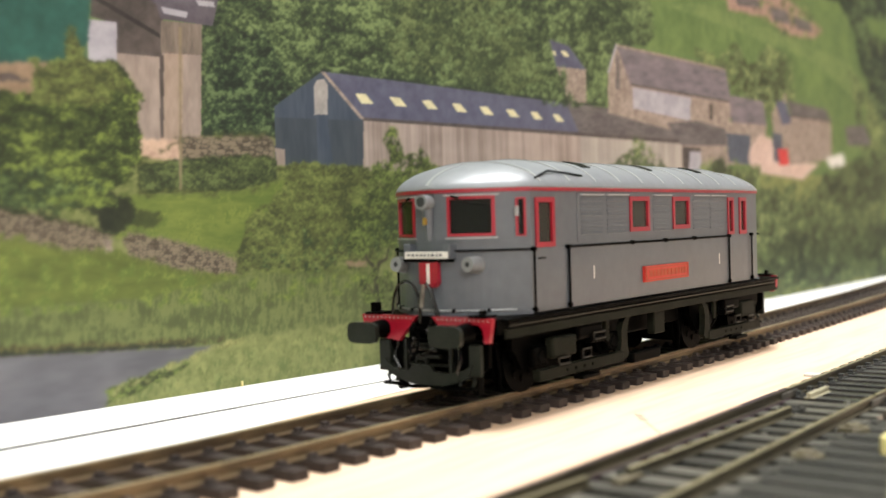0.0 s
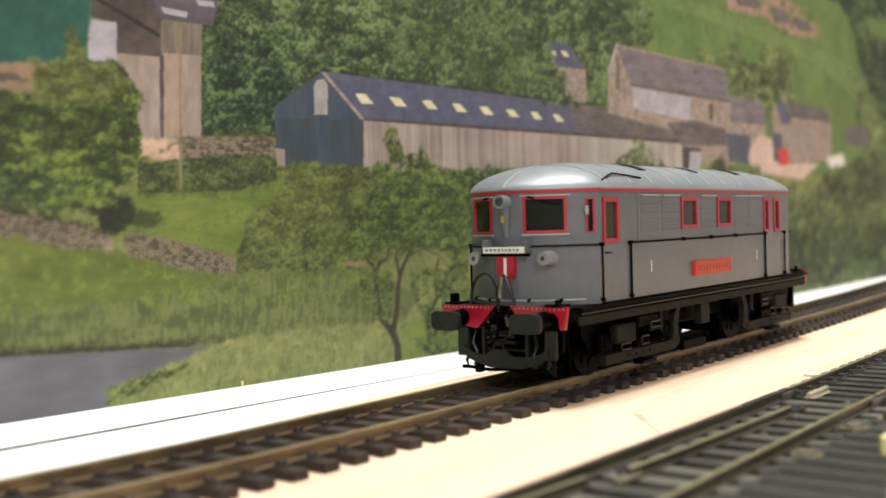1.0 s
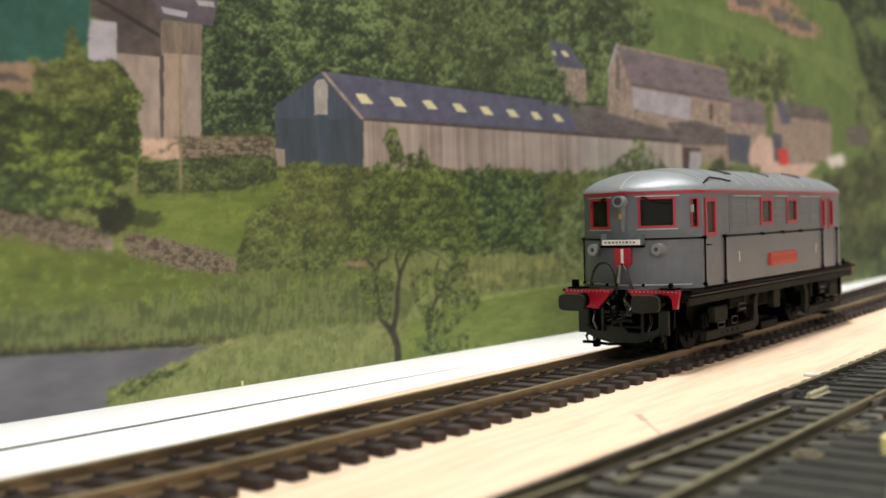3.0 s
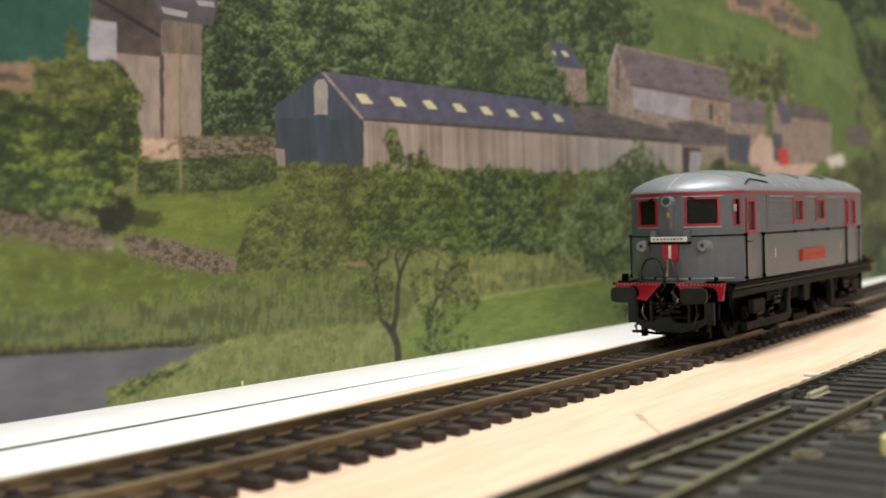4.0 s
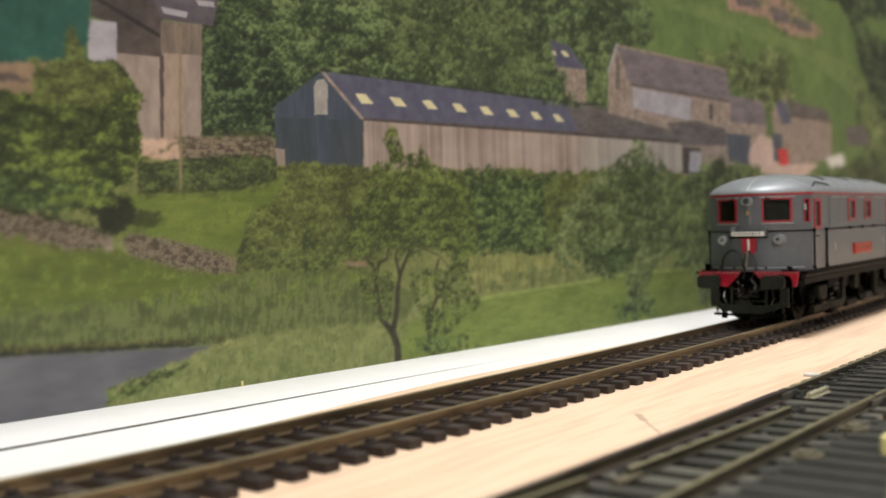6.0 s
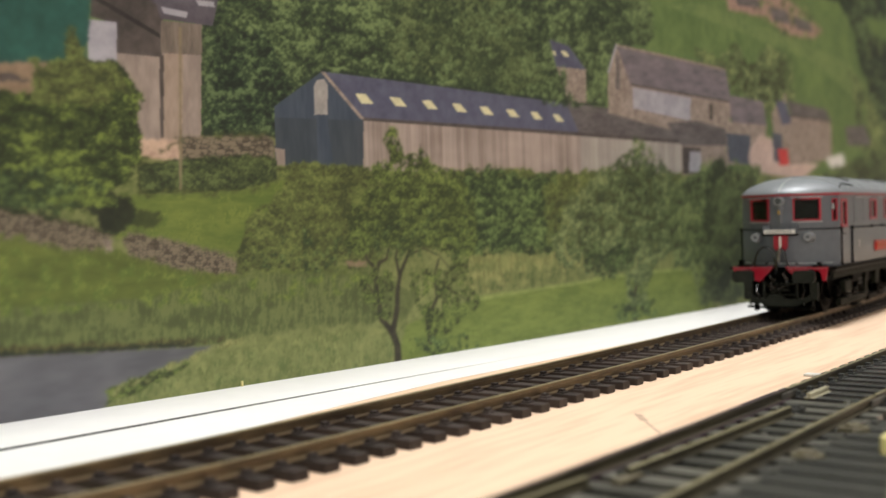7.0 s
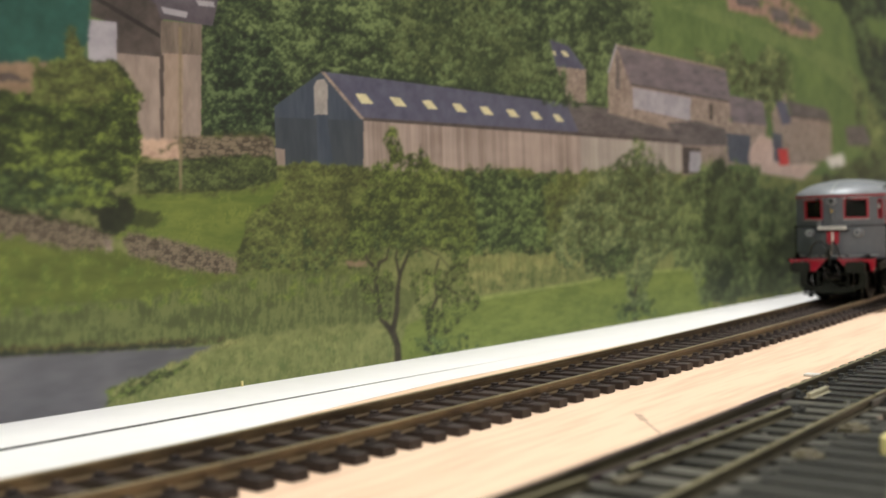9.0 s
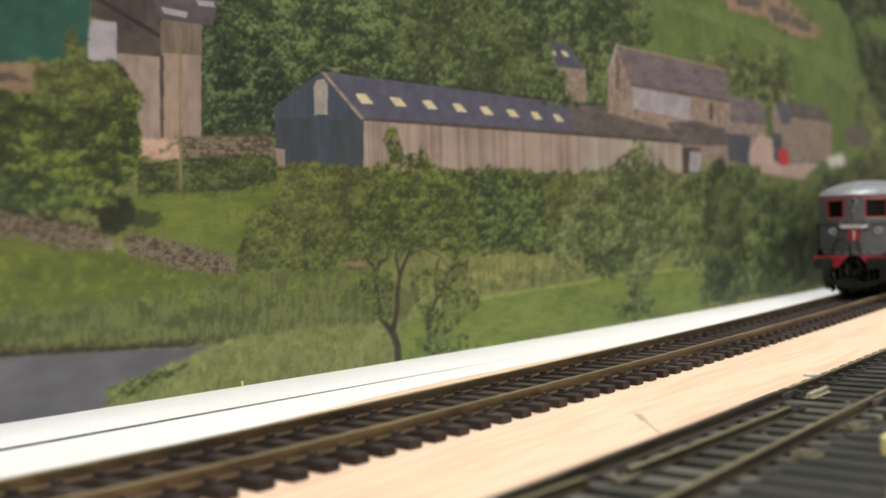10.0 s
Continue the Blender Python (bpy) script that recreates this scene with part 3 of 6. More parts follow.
# leading and trailing end fittings
for rear in (False, True):
    f = (lambda x: lx(BODY - x)) if rear else lx
    bm = NEW()
    sg = -1 if rear else 1
    cyl(bm, (f(3.0), 0, 42.9), (f(-0.6), 0, 43.1), 1.5, 1.5, 20)
    part("headlamp", bm, LAMPBODY, loco, "pale grey headlamp between the windows")
    part("lamp_lens", cyl(NEW(), (f(-0.55), 0, 43.1), (f(-0.75), 0, 43.1), 1.05, 1.0, 20), LAMPGLASS, loco)
    part("lamp_fairing", cyl(NEW(), (f(1.7), 0, 43), (f(2.0), 0, 35.4), 1.3, 0.6, 14), GREY, loco)
    part("brass_fitting", box(NEW(), min(f(0.3), f(1.2)), max(f(0.3), f(1.2)), -0.25, 0.4, 38.6, 40.0, 0.12), BRASS, loco)
    for y in (-9.0, 9.0):
        x = nose(y)
        lamp = part("tail_lamp", cyl(NEW(), (f(x + 0.6), y, 30.6), (f(x - 2.9), y, 30.8), 1.75, 1.45, 20), LAMPBODY, loco, "round pale grey lamp")
        part("lamp_lens", cyl(NEW(), (f(x - 2.85), y, 30.8), (f(x - 3.0), y, 30.8), 0.55, 0.5, 16), LAMPGLASS, lamp)
        part("lamp_bracket", box(NEW(), min(f(0.8), f(3.2)), max(f(0.8), f(3.2)), math.copysign(5.0, y) - 0.8, math.copysign(5.0, y) + 0.9, 32.0, 34.9, 0.2), GREY, loco)
    headboard = part("headboard", box(NEW(), min(f(0.5), f(1.0)), max(f(0.5), f(1.0)), -5.3, 5.3, 32.0, 33.35, 0.1), IVORY, loco, "white headboard with a row of small dark marks")
    if not rear:
        rng = random.Random(9)
        y = 4.6
        while y > -4.4:
            w = rng.choice((0.45, 0.6, 0.75))
            part("lettering_bar", box(NEW(), f(0.44), f(0.5), y - w, y, 32.45, 32.95), GREY, headboard)
            y -= w + 0.42
    part("board_rail", box(NEW(), min(f(0.9), f(1.8)), max(f(0.9), f(1.8)), -6.2, 6.2, 31.3, 31.9, 0.15), BLACK, loco)
    shield = NEW()
    prism(shield, [(-2.3, 31.6), (2.3, 31.6), (2.3, 27.2), (1.6, 26.3), (-1.6, 26.3), (-2.3, 27.2)], lambda u, v, w: (f(w), u, v), 1.2, 2.2)
    sh = part("number_shield", shield, RED, loco, "red shield with white number bar")
    part("number_bar", box(NEW(), min(f(1.05), f(1.25)), max(f(1.05), f(1.25)), -0.35, 0.35, 27.0, 31.0), IVORY, sh)
    rod = NEW()
    tube(rod, [end_wall(y, 33.4, 0.7, rear) for y in (-16.9, -15, -13, -11, -9, -7, -5)], 0.2)
    part("handrail", rod, BLACK, loco, "thin black handrail")
    rod = NEW()
    tube(rod, [end_wall(y, 33.4, 0.7, rear) for y in (16.9, 15, 13, 11, 9, 7, 5)], 0.2)
    part("handrail", rod, BLACK, loco, "thin black handrail")
    # Pale rod stands in for the lit top edge of the floor bead.
    rod = NEW()
    tube(rod, [end_wall(y, 21.75, 0.45, rear) for y in (-15, -12, -9, -6.5, -4, -2, 0, 2, 4, 6.5, 9, 12, 15)], 0.2)
    part("step_rail", rod, SILVER, loco)
    for y in (-11, -5, 5, 11):
        part("rail_stud", cyl(NEW(), end_wall(y, 21.75, -0.1, rear), end_wall(y, 21.75, 0.85, rear), 0.45, 0.35, 10), BLACK, loco)
    # hoses rising from the beam
    hose = NEW()
    arc = [(0.2, 8.6 - 7.2 * (1 - math.cos(a)) / 2, 20.5 + 7.0 * math.sin(a) ** 0.8) for a in [math.pi * i / 14 for i in range(1, 14)]]
    tube(hose, [(f(0.2), 8.6, 20.3)] + [(f(x), y, z) for x, y, z in arc] + [(f(0.2), 1.6, 20.3)], 0.33)
    part("hose", hose, GLOSS, loco, "looped black brake hose")
    hose = NEW()
    tube(hose, [(f(-0.6), 0.9, 19.5), (f(-0.8), 0.7, 23), (f(-0.7), 0.1, 26.2), (f(-0.3), -0.6, 27.2), (f(0), -1.4, 26.0), (f(0.2), -2.3, 23), (f(0.3), -3.0, 20.5)], 0.42)
    part("hose", hose, GLOSS, loco, "looped black brake hose")
    # Pale rod added as the gloss highlight on the black hose.
    part("hose_pipe", cyl(NEW(), (f(-0.9), 0.2, 22.5), (f(-0.9), -0.3, 27.0), 0.45, 0.4, 10), IRON, loco)
    # red beam in two shaped halves, rivets along the top
    f = (lambda x: lx(LENGTH - x)) if rear else lx
    for s in (-1, 1):
        beam = NEW()
        prism(beam, [(s * 1.8, 20.8), (s * 16.2, 20.8), (s * 15.4, 16.1), (s * 14.3, 16.0), (s * 14.0, 18.5), (s * 13.0, 19.5), (s * 11.2, 19.5), (s * 10.3, 18.4), (s * 10.1, 16.2), (s * 6.6, 15.7)], lambda u, v, w: (f(w), u, v), -0.5, 0.6)
        bp = part("buffer_beam", beam, RED, loco, "red buffer beam plate with rivets")
        riv = NEW()
        for k in range(12):
            cyl(riv, (f(-0.5), s * (3.4 + k * 1.08), 20.3), (f(-0.72), s * (3.4 + k * 1.08), 20.3), 0.18, 0.12, 6)
        part("rivet_row", riv, SILVER, bp)
        bf = part("buffer", cyl(NEW(), (f(-0.4), s * 10.6, 18.0), (f(-6.6), s * 10.4, 17.8), 1.9, 1.5, 18), BLACK, loco, "black buffer with wide oval head")
        head = NEW()
        prism(head, [(3.7 * math.copysign(abs(math.cos(a)) ** 0.45, math.cos(a)), 2.1 * math.copysign(abs(math.sin(a)) ** 0.5, math.sin(a))) for a in [math.tau * (i + 0.5) / 28 for i in range(28)]], lambda u, v, w: (f(w), s * 10.2 + u, 17.8 + v), -7.6, -6.5)
        part("buffer_head", head, BUFFER, bf)
        part("buffer_step", box(NEW(), min(f(-1), f(3)), max(f(-1), f(3)), s * 13 - 2, s * 13 + 2, 20.85, 21.3, 0.1), BLACK, loco)
        part("lamp_iron", box(NEW(), min(f(-0.3), f(1.5)), max(f(-0.3), f(1.5)), s * 13.4 - (0.3 if s < 0 else 0.7), s * 13.4 + (0.3 if s < 0 else 0.7), 21.3, 22.3 if s < 0 else 23.2, 0.15), BLACK, loco)
        part("guard_iron", box(NEW(), min(f(3), f(5)), max(f(3), f(5)), s * 9.4 - 0.7, s * 9.4 + 0.7, 5.4, 15, 0.2), BLACK, loco)
    # coupling hook and links
    hook = NEW()
    cyl(hook, (f(0), 0, 18.2), (f(-3.4), 0, 18.4), 0.7, 0.5, 10)
    tube(hook, [(f(-3.2), 0, 18.4), (f(-4.0), 0, 19.3), (f(-4.8), 0, 18.4), (f(-4.4), 0, 17.2)], 0.5)
    tube(hook, [(f(-3.6), 0.9, 18.0), (f(-4.0), 1.1, 15.0), (f(-4.0), 0, 13.4), (f(-4.0), -1.1, 15.0), (f(-3.6), -0.9, 18.0)], 0.35)
    part("coupling", hook, BLACK, loco, "black screw coupling hanging from the hook")
    for pts, r in (([(1.2, 16.8), (2.6, 15.2), (1.8, 13.6), (3.2, 12.8)], 0.45), ([(-1.4, 17.4), (-2.6, 15.4), (-1.2, 13.8), (0.4, 13.2)], 0.4),
                   ([(-3.4, 14.2), (0, 14.6), (3.6, 14.0)], 0.4), ([(2.4, 19.6), (3.0, 17.6), (1.4, 15.8)], 0.4), ([(-2.2, 20.2), (-1.6, 18.4), (-2.8, 16.6), (-2.4, 14.4)], 0.45)):
        pipe = tube(NEW(), [(f(-0.9 - 0.5 * (k % 2)), y, z) for k, (y, z) in enumerate(pts)], r)
        part("brake_pipe", pipe, GLOSS, loco, "glossy black brake pipe")
    skirt = NEW()
    prism(skirt, [(-13.2, 16), (13.2, 16), (13, 11), (9.5, 8.6), (4, 7.4), (-4, 7.4), (-9.5, 8.6), (-13, 11)], lambda u, v, w: (f(w), u, v), 2.6, 3.6)
    part("end_skirt", skirt, BLACK, loco)
    for y0, y1, z0, z1 in ((-3, 3, 12.5, 13.2), (-6, -5.2, 9, 16), (5.2, 6, 9, 16), (0.2, 3.2, 9.4, 9.9), (0.2, 3.2, 12.0, 12.5), (0.2, 0.7, 9.4, 12.5), (2.7, 3.2, 9.4, 12.5)):
        part("skirt_bracket", box(NEW(), min(f(0.2), f(1.3)), max(f(0.2), f(1.3)), y0, y1, z0, z1, 0.1), BUFFER, loco)
    for y0, y1, z0, z1 in ((-12.6, -9.8, 9.4, 15.6), (9.8, 12.8, 9.4, 15.8), (-6.2, 6.2, 14.6, 15.3), (-5.2, 5.2, 10.9, 11.5)):
        part("skirt_plate", box(NEW(), min(f(0.5), f(1.6)), max(f(0.5), f(1.6)), y0, y1, z0, z1, 0.25), BUFFER, loco)
    for s in (-1, 1):
        gear = tube(NEW(), [(f(0.6), s * 7.6, 15.4), (f(0.1), s * 8.2, 12.6), (f(0.3), s * 7.2, 10.4), (f(0.2), s * 8.0, 7.6)], 0.42)
        part("brake_pipe", gear, GLOSS, loco, "glossy black brake pipe")
        part("guard_bracket", tube(NEW(), [(f(2.0), s * 9.4, 11.0), (f(1.0), s * 10.8, 8.4), (f(0.8), s * 10.0, 6.6)], 0.38), BUFFER, loco)
    plough = NEW()
    prism(plough, [(11.0, 11.8), (8.6, 10.2), (5.0, 9.8), (3.6, 11.2), (-0.4, 11.2), (-1.6, 9.9), (-5.0, 9.8), (-8.6, 10.4), (-11.0, 12.0), (-10.2, 9.4), (-7.8, 8.2), (-4.0, 7.2), (4.0, 7.2), (7.8, 8.2), (10.2, 9.2)],
          lambda u, v, w: (f(w), u, v), 0.1, 1.1)
    part("plough_plate", plough, BUFFER, loco)
    rod = NEW()
    tube(rod, [(f(0.5), 11.4, 7.0), (f(0.2), 9.4, 7.1), (f(0.2), 4, 6.7), (f(0.8), 0, 6.9)], 0.4)
    tube(rod, [(f(0.5), -11.4, 7.0), (f(0.2), -9.4, 7.1), (f(0.2), -4, 6.7), (f(0.8), 0, 6.9)], 0.4)
    part("trip_bar", rod, BLACK, loco)

# underframe
part("end_plate", box(NEW(), lx(LENGTH - 1.6), lx(LENGTH + 0.1), -16.5, -14.4, 17.4, 19.8, 0.3), RED, loco, "red end of the trailing beam")
part("solebar", box(NEW(), lx(1), lx(LENGTH - 1), -16.4, 16.4, 17.6, 20.6, 0.25), BLACK, loco)
for s in (-1, 1):
    part("footboard", box(NEW(), lx(2), lx(LENGTH - 3.5), s * 17.3 - 0.9, s * 17.3 + 0.9, 19.9, 20.6, 0.15), BLACK, loco)
    part("conduit", tube(NEW(), [(lx(4), s * 16.9, 19.2), (lx(60), s * 16.9, 19.2), (lx(LENGTH - 4), s * 16.9, 19.2)], 0.3), BUFFER, loco)
    part("valance", box(NEW(), lx(3), lx(LENGTH - 3), min(s * 16.4, s * 16.95), max(s * 16.4, s * 16.95), 16.7, 18.5, 0.1), OLIVE, loco, "olive-grey valance under the footboard")
part("centre_tank", box(NEW(), lx(76), lx(90), -11, 11, 12.2, 17.6, 0.8), BLACK, loco)
part("resistor_box", box(NEW(), lx(56), lx(72), -12, 12, 11.9, 17.6, 0.5), BLACK, loco)
part("shoe_fuse_box", box(NEW(), lx(57), lx(71), -15.2, -13.2, 5.4, 8.0, 0.5), BLACK, loco)
part("centre_step", box(NEW(), lx(67), lx(72.5), -15.6, -13.6, 11.2, 17.6, 0.3), OLIVE, loco)

WHEEL_R = 7.0
wheelsets = []
for cx in (33.5, 115.0):
    bogie = part("bogie", box(NEW(), lx(cx - 20), lx(cx + 20), -6.6, 6.6, 9.2, 17.2, 0.5), BLACK, loco, "black bogie with axleboxes and shoe beam")
    part("motor_case", box(NEW(), lx(cx - 12), lx(cx + 12), -6.4, 6.4, 5.4, 9.6, 0.5), BLACK, bogie)
    for s in (-1, 1):
        fr = NEW()
        prism(fr, [(-23, 16.8), (23, 16.8), (23, 13.6), (21.5, 12.2), (19.5, 9.2), (11.5, 9.2), (9, 12.8), (-9, 12.8), (-11.5, 9.2), (-19.5, 9.2), (-21.5, 12.2), (-23, 13.6)],
              lambda u, v, w: (lx(cx + u), s * w, v), 11.6, 13.0)
        part("side_frame", fr, BLACK, bogie)
        m = 1 if cx < 70 else -1
        for o in (-15, 15):
            ab = part("axlebox", box(NEW(), lx(cx + o - 2.6), lx(cx + o + 2.6), s * 13.8 - 0.9, s * 13.8 + 0.9, 9.4, 13.6, 0.5), BLACK, bogie)
            part("axlebox_cover", cyl(NEW(), (lx(cx + o), s * 14.5, 11.4), (lx(cx + o), s * 15.0, 11.4), 1.5, 1.2, 16), BLACK, ab)
        part("shoe_beam", box(NEW(), lx(cx - 17.5), lx(cx + 17.5), s * 15.0 - 0.9, s * 15.0 + 0.9, 6.7, 9.0, 0.2), OLIVE, bogie, "olive-grey shoe beam")
        bow_end = NEW()
        prism(bow_end, [(13.8, 9.0), (16.4, 9.2), (17.0, 11.2), (17.0, 13.6), (17.8, 15.4), (19.4, 16.7), (21.4, 16.7), (20.2, 15.2), (19.6, 13.2), (19.8, 10.4), (20.4, 8.2), (19.4, 7.3), (17.4, 7.0)],
              lambda u, v, w: (lx(cx + m * u), s * w, v), 14.2, 15.7)
        bmesh.ops.recalc_face_normals(bow_end, faces=bow_end.faces)
        part("frame_end", bow_end, OLIVE, bogie)
        for o in (-7, -3.5, 0, 3.5):
            part("beam_bolt", cyl(NEW(), (lx(cx + o), s * 15.8, 7.9), (lx(cx + o), s * 16.1, 7.9), 0.35, 0.3, 8), BLACK, bogie)
        part("pickup_shoe", box(NEW(), lx(cx - 3.5), lx(cx + 4), s * 16.3 - 1.2, s * 16.3 + 1.2, 5.4, 6.2, 0.2), BLACK, bogie)

        def span(u, v):
            return min(lx(cx + m * u), lx(cx + m * v)), max(lx(cx + m * u), lx(cx + m * v))
        part("equipment_box", box(NEW(), *span(-12.8, -3.4), s * 15.1 - 1.1, s * 15.1 + 1.1, 10.8, 15.1, 0.5), OLIVE, bogie)
        gear = box(NEW(), *span(-2.4, 8.0), s * 15.1 - 1.0, s * 15.1 + 1.0, 13.6, 16.6, 0.6)
        box(gear, *span(2.5, 8.4), s * 15.4 - 1.0, s * 15.4 + 1.0, 12.4, 14.0, 0.3)
        part("brake_cylinder", gear, BLACK, bogie)
        part("hanger_post", box(NEW(), *span(11.0, 12.6), s * 14.6 - 0.5, s * 14.6 + 0.5, 11.8, 16.6, 0.2), OLIVE, bogie)
        for u0, u1, z0, z1 in ((-11.3, -7.0, 9.5, 10.8), (-1.6, 1.9, 9.8, 11.6), (3.2, 8.0, 13.2, 14.6)):
            hanger = NEW()
            y = s * 16.55
            tube(hanger, [(lx(cx + m * u0), y, z1), (lx(cx + m * u0), y, z0), (lx(cx + m * u1), y, z0), (lx(cx + m * u1), y, z1), (lx(cx + m * u0), y, z1)], 0.22)
            part("step_hanger", hanger, HANGER, bogie)
        link_rod = NEW()
        tube(link_rod, [(lx(cx + m * 8.5), s * 14.8, 15.6), (lx(cx + m * 10.2), s * 15.0, 12.6), (lx(cx + m * 13.0), s * 14.8, 10.4), (lx(cx + m * 15.5), s * 14.6, 9.4)], 0.3)
        part("brake_rod", link_rod, BLACK, bogie)
        part("sand_pipe", tube(NEW(), [(lx(cx - 24), s * 10, 15), (lx(cx - 23), s * 10, 9), (lx(cx - 22), s * 9.2, 5.6)], 0.35), BLACK, bogie)
    for o in (-15, 15):
        ws = NEW()
        cyl(ws, (0, -11, 0), (0, 11, 0), 1.4, seg=12)
        for s in (-1, 1):
            cyl(ws, (0, s * 7.4, 0), (0, s * 10.0, 0), WHEEL_R, seg=36)
            cyl(ws, (0, s * 7.2, 0), (0, s * 7.9, 0), WHEEL_R + 0.7, seg=36)
            for k in range(8):
                a = k * math.tau / 8
                cyl(ws, (4.1 * math.cos(a), s * 9.8, 4.1 * math.sin(a)), (4.1 * math.cos(a), s * 10.3, 4.1 * math.sin(a)), 0.9, seg=8)
        w = part("wheelset", ws, BLACK, loco, "black wheelset")
        wheelsets.append((w, lx(cx + o)))

# ---- backdrop: a printed landscape sheet standing behind the track ----
# Places on the print are (along, up) in its own millimetres.
G = paper
P_FIELD = G("print_meadow", (89, 107, 47), (112, 125, 58), 9, fine=0.45, spread=(0.34, 0.66), stretch=(0.5, 1, 1.6))
P_FIELD2 = G("print_far_hill", (80, 104, 58), (102, 123, 70), 16, fine=0.4, spread=(0.34, 0.66))
P_LOW = G("print_rough_grass", (102, 111, 63), (131, 136, 84), 6, fine=0.5, spread=(0.36, 0.64))
P_BRIGHT = G("print_mown_grass", (98, 114, 54), (120, 133, 66), 8, fine=0.45, spread=(0.34, 0.66), stretch=(0.4, 1, 1.5))
P_LOWMEADOW = G("print_shady_meadow", (80, 93, 41), (101, 111, 51), 8, fine=0.45, spread=(0.34, 0.66), stretch=(0.4, 1, 1.5))
P_POND = G("print_water", (92, 92, 97), (109, 108, 112), 18, stretch=(0.4, 1, 1.4))
def tones(name, dark, mid, light):
    """Five printed greens from shade to light."""
    dark = [d * 0.75 + m * 0.25 for d, m in zip(dark, mid)]
    light = [l * 0.85 + m * 0.15 for l, m in zip(light, mid)]
    half = lambda p, q: [(v + w) / 2 for v, w in zip(p, q)]
    INK["print_" + name] = (dark, half(dark, mid), mid, half(mid, light), light)
    return [G("print_" + name + t, [v * 0.9 for v in c], [min(255, v * 1.1) for v in c], 5, island=0.6, spread=(0.15, 0.85))
            for t, c in (("_shade", dark), ("_dim_leaves", half(dark, mid)), ("_leaves", mid), ("_bright_leaves", half(mid, light)), ("_lit_leaves", light))]


T_FOREST = tones("wood", (26, 38, 28), (63, 79, 49), (108, 124, 80))
T_DEEP = tones("deep_wood", (16, 26, 20), (46, 62, 40), (94, 111, 72))
T_BUSH = tones("bush", (28, 38, 20), (64, 77, 37), (112, 127, 58))
T_OLIVE = tones("tree", (60, 67, 37), (82, 91, 48), (104, 113, 60))
T_APPLE = tones("apple_tree", (40, 48, 25), (74, 87, 43), (106, 119, 59))
T_DARK = tones("dark_bush", (28, 38, 24), (68, 86, 48), (106, 122, 70))
T_ASH = tones("ash_tree", (46, 56, 36), (88, 101, 62), (122, 132, 88))
T_MURK = tones("murky_copse", (40, 48, 31), (66, 77, 47), (90, 100, 62))
T_COPSE = tones("copse", (52, 62, 40), (90, 103, 62), (116, 128, 80))
P_FOREST, P_BUSH, P_OLIVE = T_FOREST[0], T_BUSH[0], T_OLIVE[0]
P_DARKLEAF = T_DARK[0]
P_SHADOW = G("print_deep_shade", (30, 36, 24), (44, 50, 32), 5)
P_REED = G("print_reeds", (79, 89, 51), (103, 111, 65), 5, island=0.6, spread=(0.15, 0.85))
P_STRAW = G("print_dry_grass", (116, 119, 70), (144, 144, 92), 5, island=0.5)
P_BARK = G("print_bark", (44, 42, 32), (64, 60, 46), 3)
P_SLATE = G("print_slate_blue", (74, 76, 98), (90, 92, 112), 10)
P_GABLE = G("print_blue_cladding", (56, 68, 84), (70, 80, 94), 10, stretch=(2, 1, 0.3))
P_BOARDS = G("print_boards", (140, 125, 118), (166, 151, 144), 3, island=0.5, stretch=(2, 1, 0.3))
P_ROOF2 = G("print_stone_slates", (80, 75, 76), (108, 101, 101), 5, fine=0.5, stretch=(0.5, 1, 2))
P_STONE = G("print_stone", (116, 104, 96), (162, 147, 136), 2.2, fine=0.5)
P_PURPLE = G("print_purple_grey_slates", (96, 90, 96), (124, 115, 121), 5, fine=0.5, stretch=(0.4, 1, 2))
P_PALE = G("print_pale_metal", (148, 146, 156), (168, 165, 173), 8)
P_CREAM = G("print_skylight", (196, 190, 152), (214, 208, 170), 3)
P_CONC = G("print_concrete", (134, 121, 115), (160, 145, 135), 10, stretch=(1.4, 1, 0.5))
P_DARK = G("print_dark_boards", (62, 56, 54), (88, 80, 76), 8)
P_TEAL = G("print_green_sheeting", (30, 72, 64), (44, 90, 80), 12)
P_EARTH = G("print_bare_earth", (126, 106, 86), (148, 126, 104), 5)
P_WALLST = G("print_dry_stone_wall", (84, 76, 63), (124, 112, 95), 1.6, fine=0.5, island=0.5)
P_BLUE = G("print_blue_door", (64, 70, 84), (80, 86, 98), 5)
P_YARD = G("print_yard", (184, 160, 150), (202, 178, 168), 6)
P_BRICK = G("print_red_houses", (142, 114, 104), (164, 136, 124), 3)
P_REDCAR = G("print_red", (176, 48, 48), (196, 60, 56), 3)
P_WHITE = G("print_white", (206, 204, 200), (220, 218, 214), 3)

SHEET_H = 240.0
verts, faces = [], []
cols = [-250 + 1400 * i / 112 for i in range(113)]
for u in cols:
    verts += [(u, back_y(u), 0), (u, back_y(u), SHEET_H), (u, back_y(u) + 2.5, SHEET_H), (u, back_y(u) + 2.5, 0)]
for i in range(112):
    for k in range(4):
        a, b = i * 4 + k, i * 4 + (k + 1) % 4
        faces.append((a, a + 4, b + 4, b))
faces += [(0, 1, 2, 3), (448, 451, 450, 449)]
sheet_ob = raw("backdrop", verts, faces, P_FIELD2)
tagged(sheet_ob, "printed farmland landscape backdrop sheet standing behind the track", "backdrop", kind="structure")

